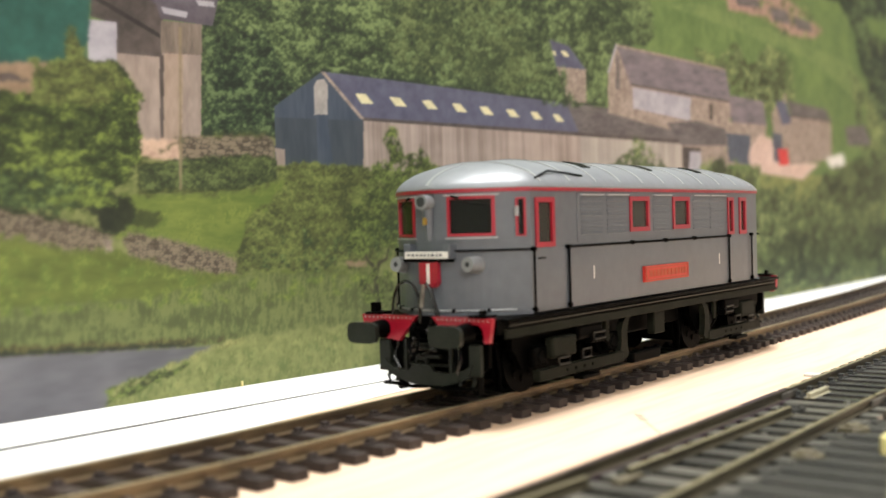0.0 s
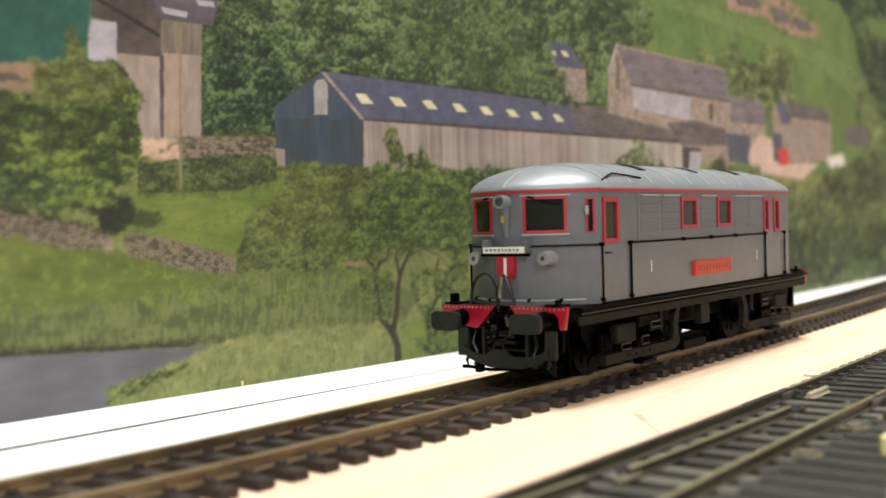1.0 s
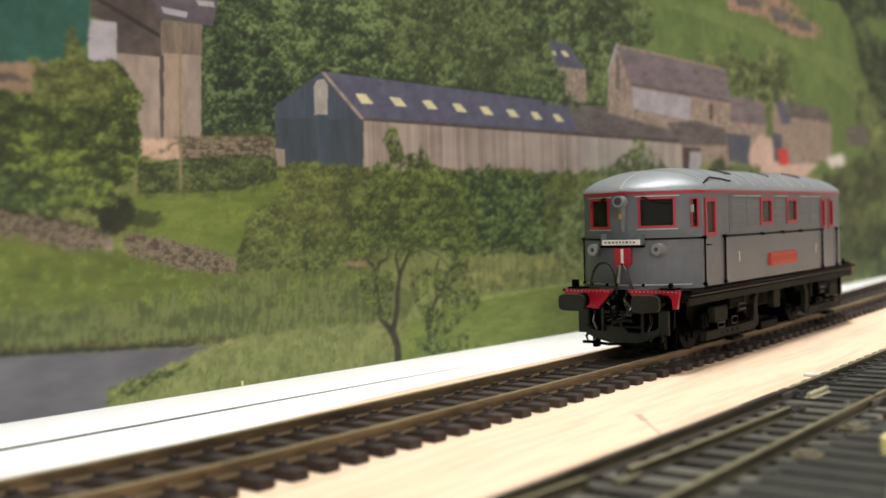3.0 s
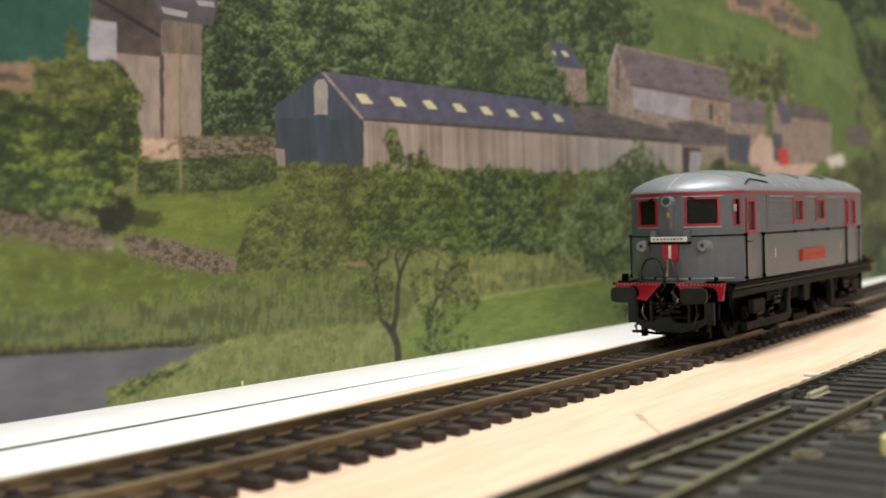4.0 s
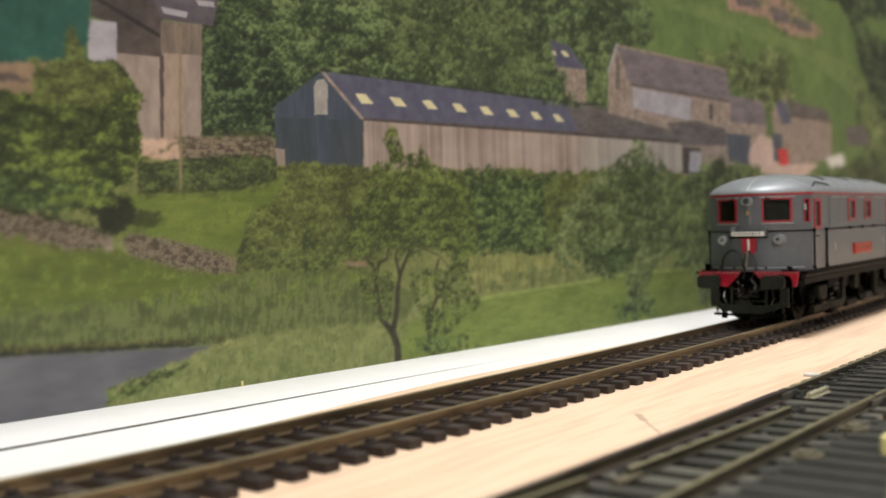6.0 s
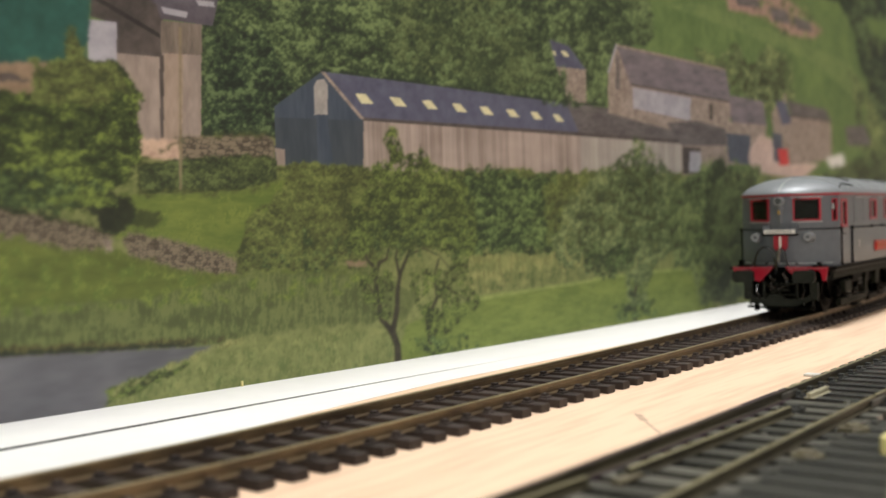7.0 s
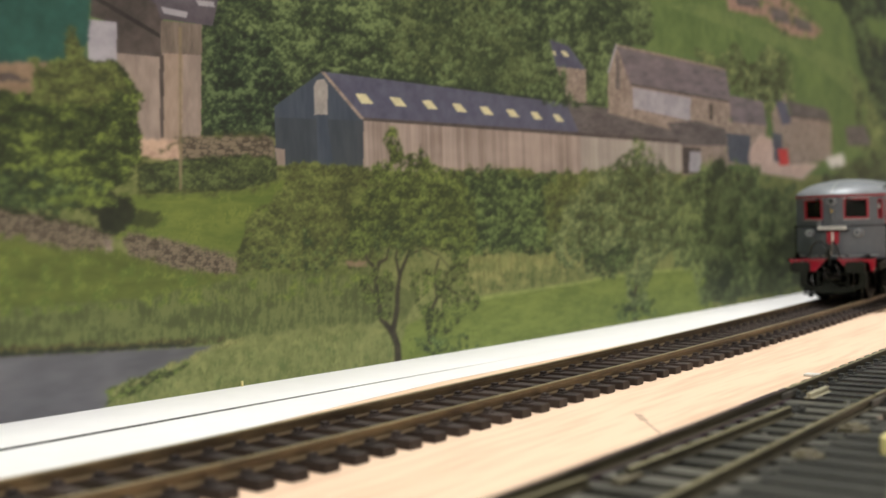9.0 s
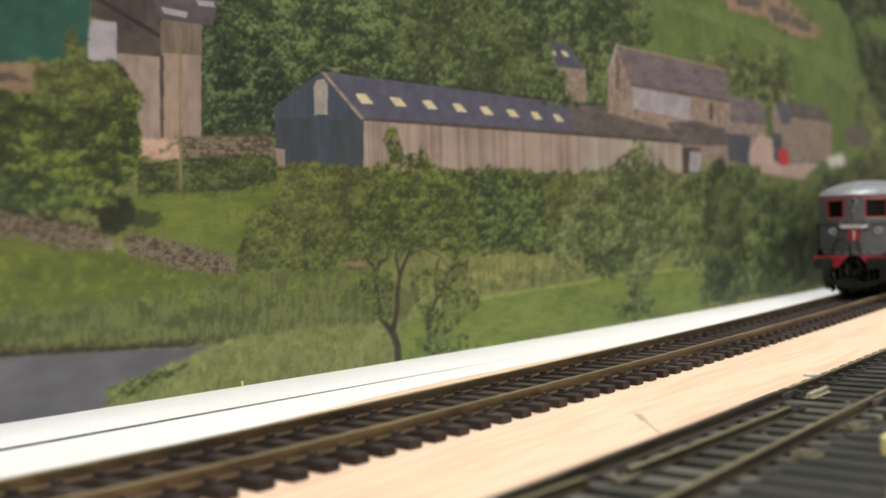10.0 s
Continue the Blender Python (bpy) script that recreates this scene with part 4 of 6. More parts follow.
# The print is composed like a photograph: soft layers of ink on one fine grid, the top layer owning each dot.
dots = [108.0]
while dots[-1] < 730:
    dots.append(dots[-1] + (dots[-1] ** 2 + 205.0 ** 2) / 300000.0)
dots = np.array(dots)
rise = np.arange(0, 0.43, 1 / 1400.0)
GU = np.repeat(dots[:, None], len(rise), axis=1)
GZ = -0.58 + np.hypot(dots, 205.0)[:, None] * rise[None, :]
PICTURE = np.zeros(GU.shape + (3,))
OWNER = np.zeros(GU.shape, int)
PIECES = [("printed_hillside", -1, "")]


def print_ink():
    """Matt photographic paper whose inks are carried by the sheet's own colour layer."""
    m = bpy.data.materials.new("printed_photo_ink")
    m.use_nodes = True
    n, link = m.node_tree.nodes, m.node_tree.links.new
    bsdf = n["Principled BSDF"]
    bsdf.inputs["Roughness"].default_value = 0.7
    ink = n.new("ShaderNodeAttribute")
    ink.attribute_name = "ink"
    link(ink.outputs["Color"], bsdf.inputs["Base Color"])
    tc, grain, b = n.new("ShaderNodeTexCoord"), n.new("ShaderNodeTexNoise"), n.new("ShaderNodeBump")
    grain.inputs["Scale"].default_value = 2500.0
    b.inputs["Strength"].default_value, b.inputs["Distance"].default_value = 0.1, 0.00005
    link(tc.outputs["Object"], grain.inputs["Vector"])
    link(grain.outputs[0], b.inputs["Height"])
    link(b.outputs[0], bsdf.inputs["Normal"])
    return m


PHOTO = print_ink()


def scatter(i, j, seed):
    """A repeatable random number for whole-number cells."""
    h = np.sin(i * 127.1 + j * 311.7 + seed * 74.7) * 43758.5453
    return h - np.floor(h)


def grain(u, z, seed):
    """Smooth value noise, 0 to 1."""
    i, j = np.floor(u), np.floor(z)
    a, b = u - i, z - j
    a, b = a * a * (3 - 2 * a), b * b * (3 - 2 * b)
    lo = scatter(i, j, seed) * (1 - a) + scatter(i + 1, j, seed) * a
    hi = scatter(i, j + 1, seed) * (1 - a) + scatter(i + 1, j + 1, seed) * a
    return lo * (1 - b) + hi * b


def cloud(u, z, seed, octaves=4, fall=0.55):
    total, gain, norm = 0.0, 1.0, 0.0
    for k in range(octaves):
        total = total + gain * grain(u * 2.03 ** k + 17 * k, z * 2.03 ** k - 9 * k, seed + k)
        norm += gain
        gain *= fall
    return total / norm


def clumps_of(u, z, seed):
    """Offset from the nearest clump's middle, its distance, the gap to the next and its own random number."""
    i, j = np.floor(u), np.floor(z)
    best, second = np.full(u.shape, 9.0), np.full(u.shape, 9.0)
    du, dz, own = np.zeros(u.shape), np.zeros(u.shape), np.zeros(u.shape)
    for p in (-1, 0, 1):
        for q in (-1, 0, 1):
            a = u - (i + p + 0.15 + 0.7 * scatter(i + p, j + q, seed))
            b = z - (j + q + 0.15 + 0.7 * scatter(i + p, j + q, seed + 5))
            d = np.hypot(a, b)
            near = d < best
            second = np.where(near, best, np.minimum(second, d))
            du, dz = np.where(near, a, du), np.where(near, b, dz)
            own = np.where(near, scatter(i + p, j + q, seed + 11), own)
            best = np.minimum(best, d)
    return du, dz, best, second - best, own


def within(poly, u, z):
    hit = np.zeros(u.shape, bool)
    for (a, b), (c, d) in zip(poly, poly[1:] + poly[:1]):
        if b != d:
            hit ^= ((b > z) != (d > z)) & (u < (c - a) * (z - b) / (d - b) + a)
    return hit


def inks(colours, q):
    """Blend listed printed colours, dark to light, by q from 0 to 1."""
    lin = np.array([c8(*[min(255.0, v) for v in c], PRINT)[:3] for c in colours])
    at = np.linspace(0, 1, len(colours))
    return np.stack([np.interp(q, at, lin[:, k]) for k in range(3)], axis=-1)


def softened(a, k):
    """Spread a field over its neighbours, k times."""
    for _ in range(k):
        p = np.pad(a, [(1, 1), (1, 1)] + [(0, 0)] * (a.ndim - 2), mode="edge")
        a = (p[:-2, 1:-1] + 2 * p[1:-1, 1:-1] + p[2:, 1:-1]) / 4
        p = np.pad(a, [(1, 1), (1, 1)] + [(0, 0)] * (a.ndim - 2), mode="edge")
        a = (p[1:-1, :-2] + 2 * p[1:-1, 1:-1] + p[1:-1, 2:]) / 4
    return a


def window(poly, margin):
    us, zs = [p[0] for p in poly], [p[1] for p in poly]
    i0, i1 = np.searchsorted(dots, (min(us) - margin, max(us) + margin))
    i0, i1 = max(i0 - 4, 0), min(i1 + 4, len(dots))
    far = math.hypot(dots[min(i1, len(dots) - 1)], 205.0), math.hypot(dots[i0], 205.0)
    j0, j1 = int(max(0, (min(zs) - margin) / far[0] * 1400 - 4)), int(max(4, (max(zs) + margin) / far[1] * 1400 + 5))
    return slice(i0, i1), slice(j0, min(j1, len(rise)))


def lay(name, at, alpha, rgb, parent=None, label=""):
    """Print one soft layer; its dots belong to a piece of its own."""
    PIECES.append((name, -1 if parent is None else parent, label))
    piece = len(PIECES) - 1
    PICTURE[at] = PICTURE[at] * (1 - alpha[..., None]) + rgb * alpha[..., None]
    OWNER[at] = np.where(alpha > 0.5, piece, OWNER[at])
    return piece


def fill(mat, u, z, seed):
    """The ink of a printed surface, by its own grain."""
    key = mat.name
    (a, b), (size, stretch, fine) = INK[key][:2], WEAVE[key]
    su, sz = u * stretch[0] / size, z * stretch[2] / size
    q = 0.55 * cloud(su * 1.2, sz * 1.2, seed, 4, 0.65) + 0.45 * cloud(su * 4, sz * 4, seed + 3, 3, 0.75)
    q = np.clip((q - 0.3) / 0.4, 0, 1)
    return inks(([v * 0.95 for v in a], b), q)


def patch(name, poly, mat, parent=None, ragged=0.0, label="", soft=None):
    """A printed area with crisp or ragged edges."""
    at = window(poly, 3 * ragged + 1)
    u, z = GU[at], GZ[at]
    seed = len(PIECES)
    k = soft if soft is not None else (3 if ragged else 0)
    wu = wz = 0.0
    if ragged:
        w = max(1.0, ragged * 2)
        wu = 3 * ragged * (cloud(u / w, z / w, seed, 3, 0.7) - 0.5)
        wz = 3 * ragged * (cloud(u / w, z / w, seed + 13, 3, 0.7) - 0.5)
    return lay(name, at, softened(within(poly, u + wu, z + wz).astype(float), k), fill(mat, u, z, seed), parent, label)


def painted(name, poly, tone_of, colours, parent, ragged, leaf, seed, cover=1.0, bend_q=None, soft=1):
    """Printed growth: tone_of(u, z) gives light and shade, colours the inks, the rim is ragged and loose."""
    at = window(poly, 2 * ragged + leaf)
    u, z = GU[at], GZ[at]
    wide, fine = max(ragged * 2.2, 1.0), max(leaf * 1.4, 0.45)
    wu = ragged * 2.4 * (cloud(u / wide, z / wide, seed + 31, 3) - 0.5) + leaf * 3.4 * (cloud(u / fine, z / fine, seed + 37, 2) - 0.5)
    wz = ragged * 2.4 * (cloud(u / wide, z / wide, seed + 41, 3) - 0.5) + leaf * 3.4 * (cloud(u / fine, z / fine, seed + 47, 2) - 0.5)
    keep = within(poly, u + wu, z + wz)
    if not keep.any():
        return None
    alpha = keep.astype(float)
    if cover < 0.96:
        thin = 0.65 * cloud(u / (leaf * 4.5), z / (leaf * 4.5), seed + 53, 3) + 0.35 * cloud(u / fine, z / fine, seed + 59, 2)
        edge = np.quantile(thin[keep], 1 - cover)
        alpha *= np.clip((thin - edge) / 0.05 + 0.5, 0, 1)
    t = tone_of(u, z)
    q = np.interp(t, np.quantile(t[keep], np.linspace(0, 1, 41)), np.linspace(0, 1, 41))
    rgb = inks(colours, bend_q(q) if bend_q else q)
    return lay(name, at, softened(alpha, soft), rgb, parent)


def area_of(poly):
    return abs(sum(a * d - b * c for (a, b), (c, d) in zip(poly, poly[1:] + poly[:1]))) / 2


def dabs(name, poly, mat, count, size, parent=None, tall=1.0, seed=1, ragged=0.0, lean=0.0):
    """Printed grass, reeds or stones over an outline: soft upright streaks, or rounded stones with dark joints."""
    a, b = INK[mat.name][0], INK[mat.name][-1]
    cover = 1 - math.exp(-count * size * size * tall * 0.9 / max(area_of(poly), 1.0))
    if name == "stones":
        r = size * 1.5

        def tone(u, z):
            du, dz, d, gap, own = clumps_of(u / r / 1.7 + 0.6 * cloud(u, z, seed, 2), z / r + 0.6 * cloud(u, z, seed + 1, 2), seed)
            return 0.5 * own + 0.35 * np.minimum(gap * 2.0, 1) + 0.35 * dz + 0.8 * cloud(u / 1.2, z / 0.9, seed, 3)
        return painted(name, poly, tone, ([v * 0.72 for v in a], [v * 0.95 for v in a], [(v + w) / 2 for v, w in zip(a, b)], b, b), parent, 0.8, 0.4, seed, soft=4)
    run = size * (1.5 if tall > 1 else 1.0)

    def tone(u, z):
        s = u - lean * z * 0.4
        streak = cloud(s / (run * 0.6), z / (run * max(tall, 0.5) * 1.4), seed, 4, 0.7)
        return 0.8 * streak + 0.55 * cloud(u / 7.0, z / 3.0, seed + 3, 3) + 0.3 * cloud(s / 0.5, z / 0.7, seed + 7, 2)
    return painted(name, poly, tone, ([v * 0.94 for v in a], a, [(v + w) / 2 for v, w in zip(a, b)], b, [v * 1.03 for v in b]), parent, 0.6 + ragged * 0.5, 0.5, seed, cover, soft=4)


def crown(poly, tone, clumps, radius, parent, seed=1, ragged=1.0, size=0.5, per=(16, 18, 12), soft=2):
    """Printed foliage: rounded clumps lit from above, broken up by leaves, with a loose rim."""
    total = sum(per)
    low, high = per[0] / total, 1 - per[2] / total
    cover = 1 - math.exp(-clumps * total * size * size * 1.25 / max(area_of(poly), 1.0))

    def light(u, z):
        r = radius * 1.25
        wu = u + r * 1.6 * (cloud(u / r, z / r, seed + 61, 4, 0.7) - 0.5)
        wz = z + r * 1.6 * (cloud(u / r, z / r, seed + 67, 4, 0.7) - 0.5)
        big = clumps_of(wu / (r * 1.7), wz / (r * 1.3), seed)
        small = clumps_of(wu / (r * 0.6), wz / (r * 0.5), seed + 2)
        t = 0.42 * (big[1] - 0.3 * big[0]) + 0.26 * (small[1] - 0.3 * small[0]) + 0.08 * small[4]
        t = t + 0.8 * cloud(u / (r * 2.6), z / (r * 2.0), seed + 71, 3)
        leafy = 1.1 * cloud(u / (size * 1.7), z / (size * 1.4), seed + 73, 3, 0.75)
        return softened(t, 2) + leafy

    def steps(q):
        return np.interp(q, (0, low * 0.5, low, (low + high) / 2, high, 1), (0, 0.16, 0.33, 0.5, 0.68, 1))
    ink = INK[tone[0].name[:-6]]
    ink = ([v * 0.82 for v in ink[0]],) + ink[1:4] + ([v * 1.12 for v in ink[4]],)
    return painted("foliage", poly, light, ink, parent, ragged * 1.35, size * 0.75, seed, cover, steps, soft)


def planks(name, a, b, n, mat, parent):
    """Upright printed boards between two edges, each its own shade."""
    poly = [a[0], a[1], b[1], b[0]]
    at = window(poly, 1)
    u, z = GU[at], GZ[at]
    t = np.clip((u - a[0][0]) / (a[1][0] - a[0][0]), 0, 0.9999) * n
    own, edge = scatter(np.floor(t), np.floor(t) * 0 + 3, n), np.abs(t - np.floor(t) - 0.5) * 2
    q = 0.4 * own + 0.35 * cloud(u / 0.9, z / 9, n, 3, 0.7) + 0.35 * cloud(u / 14, z / 5, n + 5, 3) - 0.16 * np.clip((edge - 0.75) * 4, 0, 1)
    c, d = INK[mat.name][:2]
    return lay(name, at, within(poly, u, z).astype(float), inks((c, d), np.clip((q - 0.2) / 0.65, 0, 1)), parent)


def twig(parent, path, w0, w1, mat):
    """A printed branch that thins along its way."""
    at = window(path, 2)
    u, z = GU[at], GZ[at]
    alpha = np.zeros(u.shape)
    n = len(path) - 1
    dot = np.hypot(u, 205.0) / 1400.0
    for i, ((a, b), (c, d)) in enumerate(zip(path, path[1:])):
        s = np.clip(((u - a) * (c - a) + (z - b) * (d - b)) / ((c - a) ** 2 + (d - b) ** 2), 0, 1)
        off = np.hypot((u - a - s * (c - a)) * 0.85, z - b - s * (d - b)) + 0.25 * (cloud(u / 1.2, z / 1.2, i, 2) - 0.5)
        alpha = np.maximum(alpha, np.clip((w0 + (w1 - w0) * (i + s) / n - off) / (dot * 1.5) + 0.5, 0, 1))
    return lay("branch", at, softened(alpha, 1), fill(mat, u, z, n), parent)


def develop():
    """Turn the finished print into the sheet's pieces, each its own patch of paper."""
    wash = softened(PICTURE, 1)
    blur = softened(wash, 6)
    side = np.clip((170 - GU) / 50, 0, 0.8) + np.clip((GU - 470) / 160, 0, 0.6)
    colour = wash * (1 - side[..., None]) + blur * side[..., None]
    eye_z = EYE[2] / MM
    spot = np.stack([GU * NEARER, print_y(GU) * NEARER - 0.05, eye_z + (GZ - eye_z) * NEARER], axis=-1) * MM
    nodes = np.arange(GU.size).reshape(GU.shape)
    corner = np.stack([nodes[:-1, :-1], nodes[1:, :-1], nodes[1:, 1:], nodes[:-1, 1:]], axis=-1).reshape(-1, 4)
    own = OWNER[:-1, :-1].ravel()
    order = np.argsort(own, kind="stable")
    first, last = np.searchsorted(own[order], np.arange(len(PIECES))), np.searchsorted(own[order], np.arange(len(PIECES)), side="right")
    spot, colour, made = spot.reshape(-1, 3), colour.reshape(-1, 3), {}
    for k, (name, parent, label) in enumerate(PIECES):
        quads = corner[order[first[k]:last[k]]]
        if len(quads) == 0:
            continue
        used, back = np.unique(quads, return_inverse=True)
        me = bpy.data.meshes.new(name)
        me.from_pydata(spot[used].tolist(), [], back.reshape(-1, 4).tolist())
        layer = me.color_attributes.new("ink", "FLOAT_COLOR", "POINT")
        layer.data.foreach_set("color", np.concatenate([colour[used], np.ones((len(used), 1))], axis=1).astype(np.float32).ravel())
        me.materials.append(PHOTO)
        ob = new(name, me)
        ob.parent = made.get(parent, sheet_ob)
        made[k] = ob
        tagged(ob, label, kind="stuff" if name in ("foliage", "stones", "reeds", "grass", "leaves") else "")


PICTURE[:] = fill(P_FIELD2, GU, GZ, 2)

# far hill, fields and woods
patch("printed_hill_field", [(367.4, 127.7), (731.4, 185.0), (716.9, -1.0), (416.5, 6.5), (399.3, 57.8), (370.1, 96.0)], P_FIELD2, ragged=1.0)
patch("printed_track_bank", [(393.1, 122.6), (422.3, 127.8), (605.3, 121.3), (670.7, 100.9), (646.5, 96.0), (550.8, 115.8)], G("print_worn_bank", (92, 114, 66), (112, 130, 78), 12), ragged=1.0)
patch("printed_ground", [(114.7, 59.6), (223.4, 64.0), (419.0, 58.2), (722.2, 57.7), (717.8, -1.0), (234.0, -0.5), (112.4, -0.5)], P_LOW)
wood = patch("printed_wood", [(173.7, 99.1), (375.8, 128.9), (376.8, 105.3), (354.3, 102.8), (345.6, 79.4), (320.5, 77.8), (209.6, 80.1), (195.9, 71.6), (193.7, 62.0), (171.1, 61.8), (170.9, 81.0)], P_FOREST, ragged=1.2)
WOODS = [(173.7, 99.1), (375.8, 128.9), (376.9, 107.4), (352.2, 100.5), (345.6, 80.4), (322.3, 79.9), (210.1, 81.4), (196.0, 72.8), (192.8, 63.3), (171.8, 63.0), (170.9, 81.0)]
crown(WOODS, T_FOREST, 820, 2.1, wood, seed=2, ragged=1.0, size=0.62, per=(20, 26, 16))
crown([(172.7, 86.6), (191.1, 88.7), (199.8, 76.3), (194.0, 68.6), (192.7, 63.3), (171.8, 63.0)], T_DEEP, 90, 1.9, wood, seed=3, size=0.6)
crown([(229.4, 105.6), (290.5, 114.3), (307.7, 86.5), (289.1, 80.4), (237.5, 84.1)], tones("pale_wood", (40, 52, 34), (68, 82, 50), (98, 110, 70)), 70, 3.6, wood, seed=4, ragged=2.0, size=0.6)
crown([(322.3, 118.9), (375.7, 126.8), (383.6, 110.4), (366.3, 103.1), (352.2, 99.5), (335.3, 96.8)], T_FOREST, 70, 4.0, wood, seed=44, ragged=2.2, size=0.9)
ridge = patch("printed_hill_trees", [(453.7, 101.2), (478.3, 108.6), (511.9, 106.4), (518.3, 90.6), (470.8, 84.9)], P_BUSH, ragged=2.0)
crown([(426.3, 103.5), (454.3, 113.7), (471.8, 105.4), (491.8, 119.1), (523.2, 113.0), (521.9, 89.4), (464.5, 80.7), (447.4, 90.8)], T_ASH, 60, 4.0, ridge, seed=5, ragged=2.5, size=1.1)
crown([(413.7, 105.8), (431.8, 108.8), (453.8, 103.7), (447.5, 93.3), (421.0, 100.6)], T_COPSE, 14, 3.0, ridge, seed=45, ragged=2.5, size=1.0)
band = patch("printed_tree_band", [(570.2, 159.0), (607.1, 149.4), (637.4, 131.0), (658.3, 96.7), (721.9, 54.0), (731.4, 185.0)], T_COPSE[2], ragged=4)
crown([(552.9, 153.4), (607.1, 149.4), (626.5, 129.8), (651.9, 89.7), (722.2, 57.7), (731.2, 181.3)], T_DEEP, 150, 8.0, band, seed=6, ragged=6, size=1.8, per=(20, 20, 10))
crown([(605.2, 118.1), (670.5, 97.5), (723.7, 79.4), (721.9, 54.0), (667.6, 53.5), (623.5, 81.7)], T_COPSE, 30, 7.0, band, seed=46, ragged=6, size=1.8)
patch("printed_field_gap", [(560.8, 144.4), (596.6, 138.7), (626.1, 123.4), (605.3, 121.3), (577.5, 130.4)], P_FIELD2, ragged=2.0)
patch("printed_field_gap", [(638.7, 150.6), (729.3, 155.8), (728.2, 141.2), (649.5, 142.2)], P_FIELD2, ragged=2.0)
houses = patch("printed_red_houses", [(444.1, 136.9), (493.1, 144.3), (521.0, 141.7), (564.4, 133.2), (551.5, 127.9), (516.5, 125.5), (485.8, 130.2), (449.3, 128.4)], P_BRICK, ragged=0.8)
crown([(473.4, 136.2), (536.4, 145.3), (564.3, 131.8), (512.8, 123.9), (479.3, 129.3)], T_COPSE, 9, 3.5, houses, seed=7, size=1.1)
for q in ([(455.3, 134.9), (479.8, 137.6), (483.4, 134.0), (458.7, 131.6)], [(494.0, 136.0), (514.9, 136.7), (520.5, 130.9), (497.8, 130.1)], [(523.7, 135.7), (545.4, 135.2), (551.6, 130.8), (527.9, 129.6)]):
    patch("house_roof", q, P_ROOF2, houses)

# slate-roofed barn
barn = patch("printed_barn", [(193.3, 70.3), (209.6, 80.6), (224.2, 68.4), (223.6, 54.2), (192.9, 54.9)], P_GABLE, label="blue-grey barn gable")
patch("gable_panel", [(193.5, 67.4), (224.2, 68.1), (223.6, 54.2), (192.9, 54.9)], G("print_dark_cladding", (52, 62, 72), (64, 72, 80), 8, stretch=(2, 1, 0.3)), barn)
patch("barn_wall", [(224.2, 68.4), (402.7, 68.4), (402.1, 55.1), (223.6, 54.2)], P_BOARDS, barn)
BOARDS = G("print_weathered_planks", (124, 111, 104), (168, 153, 145), 4, island=0.4, stretch=(2, 1, 0.25), spread=(0.2, 0.8))
planks("planks", [(224.2, 68.3), (329.0, 68.2)], [(223.6, 54.2), (328.4, 54.7)], 62, BOARDS, barn)
planks("planks", [(329.4, 68.2), (402.7, 68.2)], [(328.8, 54.7), (402.1, 55.1)], 26, G("print_grey_planks", (140, 132, 126), (170, 162, 154), 4, island=0.5, stretch=(2, 1, 0.25)), barn)
patch("barn_roof", [(209.6, 80.6), (321.2, 79.2), (329.4, 68.2), (224.2, 68.6)], P_SLATE, barn)
patch("barn_roof", [(321.2, 79.2), (390.2, 79.3), (401.8, 69.3), (329.4, 68.2)], P_ROOF2, barn)
patch("eaves_shadow", [(223.8, 69.0), (402.7, 69.8), (402.7, 68.2), (223.8, 68.1)], P_DARK, barn)
patch("verge", [(209.2, 80.4), (210.4, 80.6), (224.6, 68.6), (223.1, 68.5)], P_STONE, barn)
patch("gable_door", [(206.7, 76.9), (207.8, 78.1), (210.2, 78.6), (211.3, 77.2), (211.2, 69.1), (206.4, 68.8)], G("print_grey_door", (146, 142, 138), (166, 160, 156), 5), barn)
patch("cladding_shadow", [(207.0, 68.9), (210.8, 69.1), (212.6, 55.1), (207.0, 54.8)], P_GABLE, barn)
for a, b, c, d in ([(221.3, 75.5), (225.3, 75.6), (228.3, 73.1), (223.7, 72.8)], [(234.6, 75.4), (238.7, 75.5), (241.6, 73.1), (237.0, 73.0)], [(247.9, 75.3), (251.8, 75.6), (254.9, 73.1), (250.5, 73.0)], [(261.1, 75.3), (265.0, 75.4), (268.4, 73.0), (263.6, 72.9)],
                   [(274.1, 75.1), (278.0, 75.3), (281.3, 72.8), (276.5, 72.8)], [(287.4, 75.0), (291.2, 75.2), (294.7, 72.9), (289.9, 72.8)], [(300.3, 75.0), (304.1, 75.1), (307.4, 72.8), (302.7, 72.7)], [(313.0, 75.0), (316.3, 75.0), (319.9, 72.7), (315.2, 72.6)]):
    patch("skylight", [a, b, c, d], P_CREAM, barn)

# cottage above the barn
cottage = patch("printed_cottage", [(315.7, 91.8), (334.0, 92.3), (333.5, 80.2), (322.6, 79.5)], P_STONE)
patch("cottage_roof", [(312.2, 100.3), (323.5, 99.2), (334.0, 91.9), (315.7, 91.4)], P_SLATE, cottage)
for a in ([(313.7, 96.6), (315.6, 96.4), (315.9, 95.1), (314.3, 95.3)], [(318.6, 97.1), (321.7, 97.2), (324.0, 95.5), (320.6, 95.4)]):
    patch("skylight", a, P_CREAM, cottage)

crown([(307.9, 90.3), (321.1, 91.9), (324.1, 82.0), (330.9, 78.9), (307.4, 77.9)], T_FOREST, 16, 3.0, wood, seed=50, ragged=0.8, size=0.6)

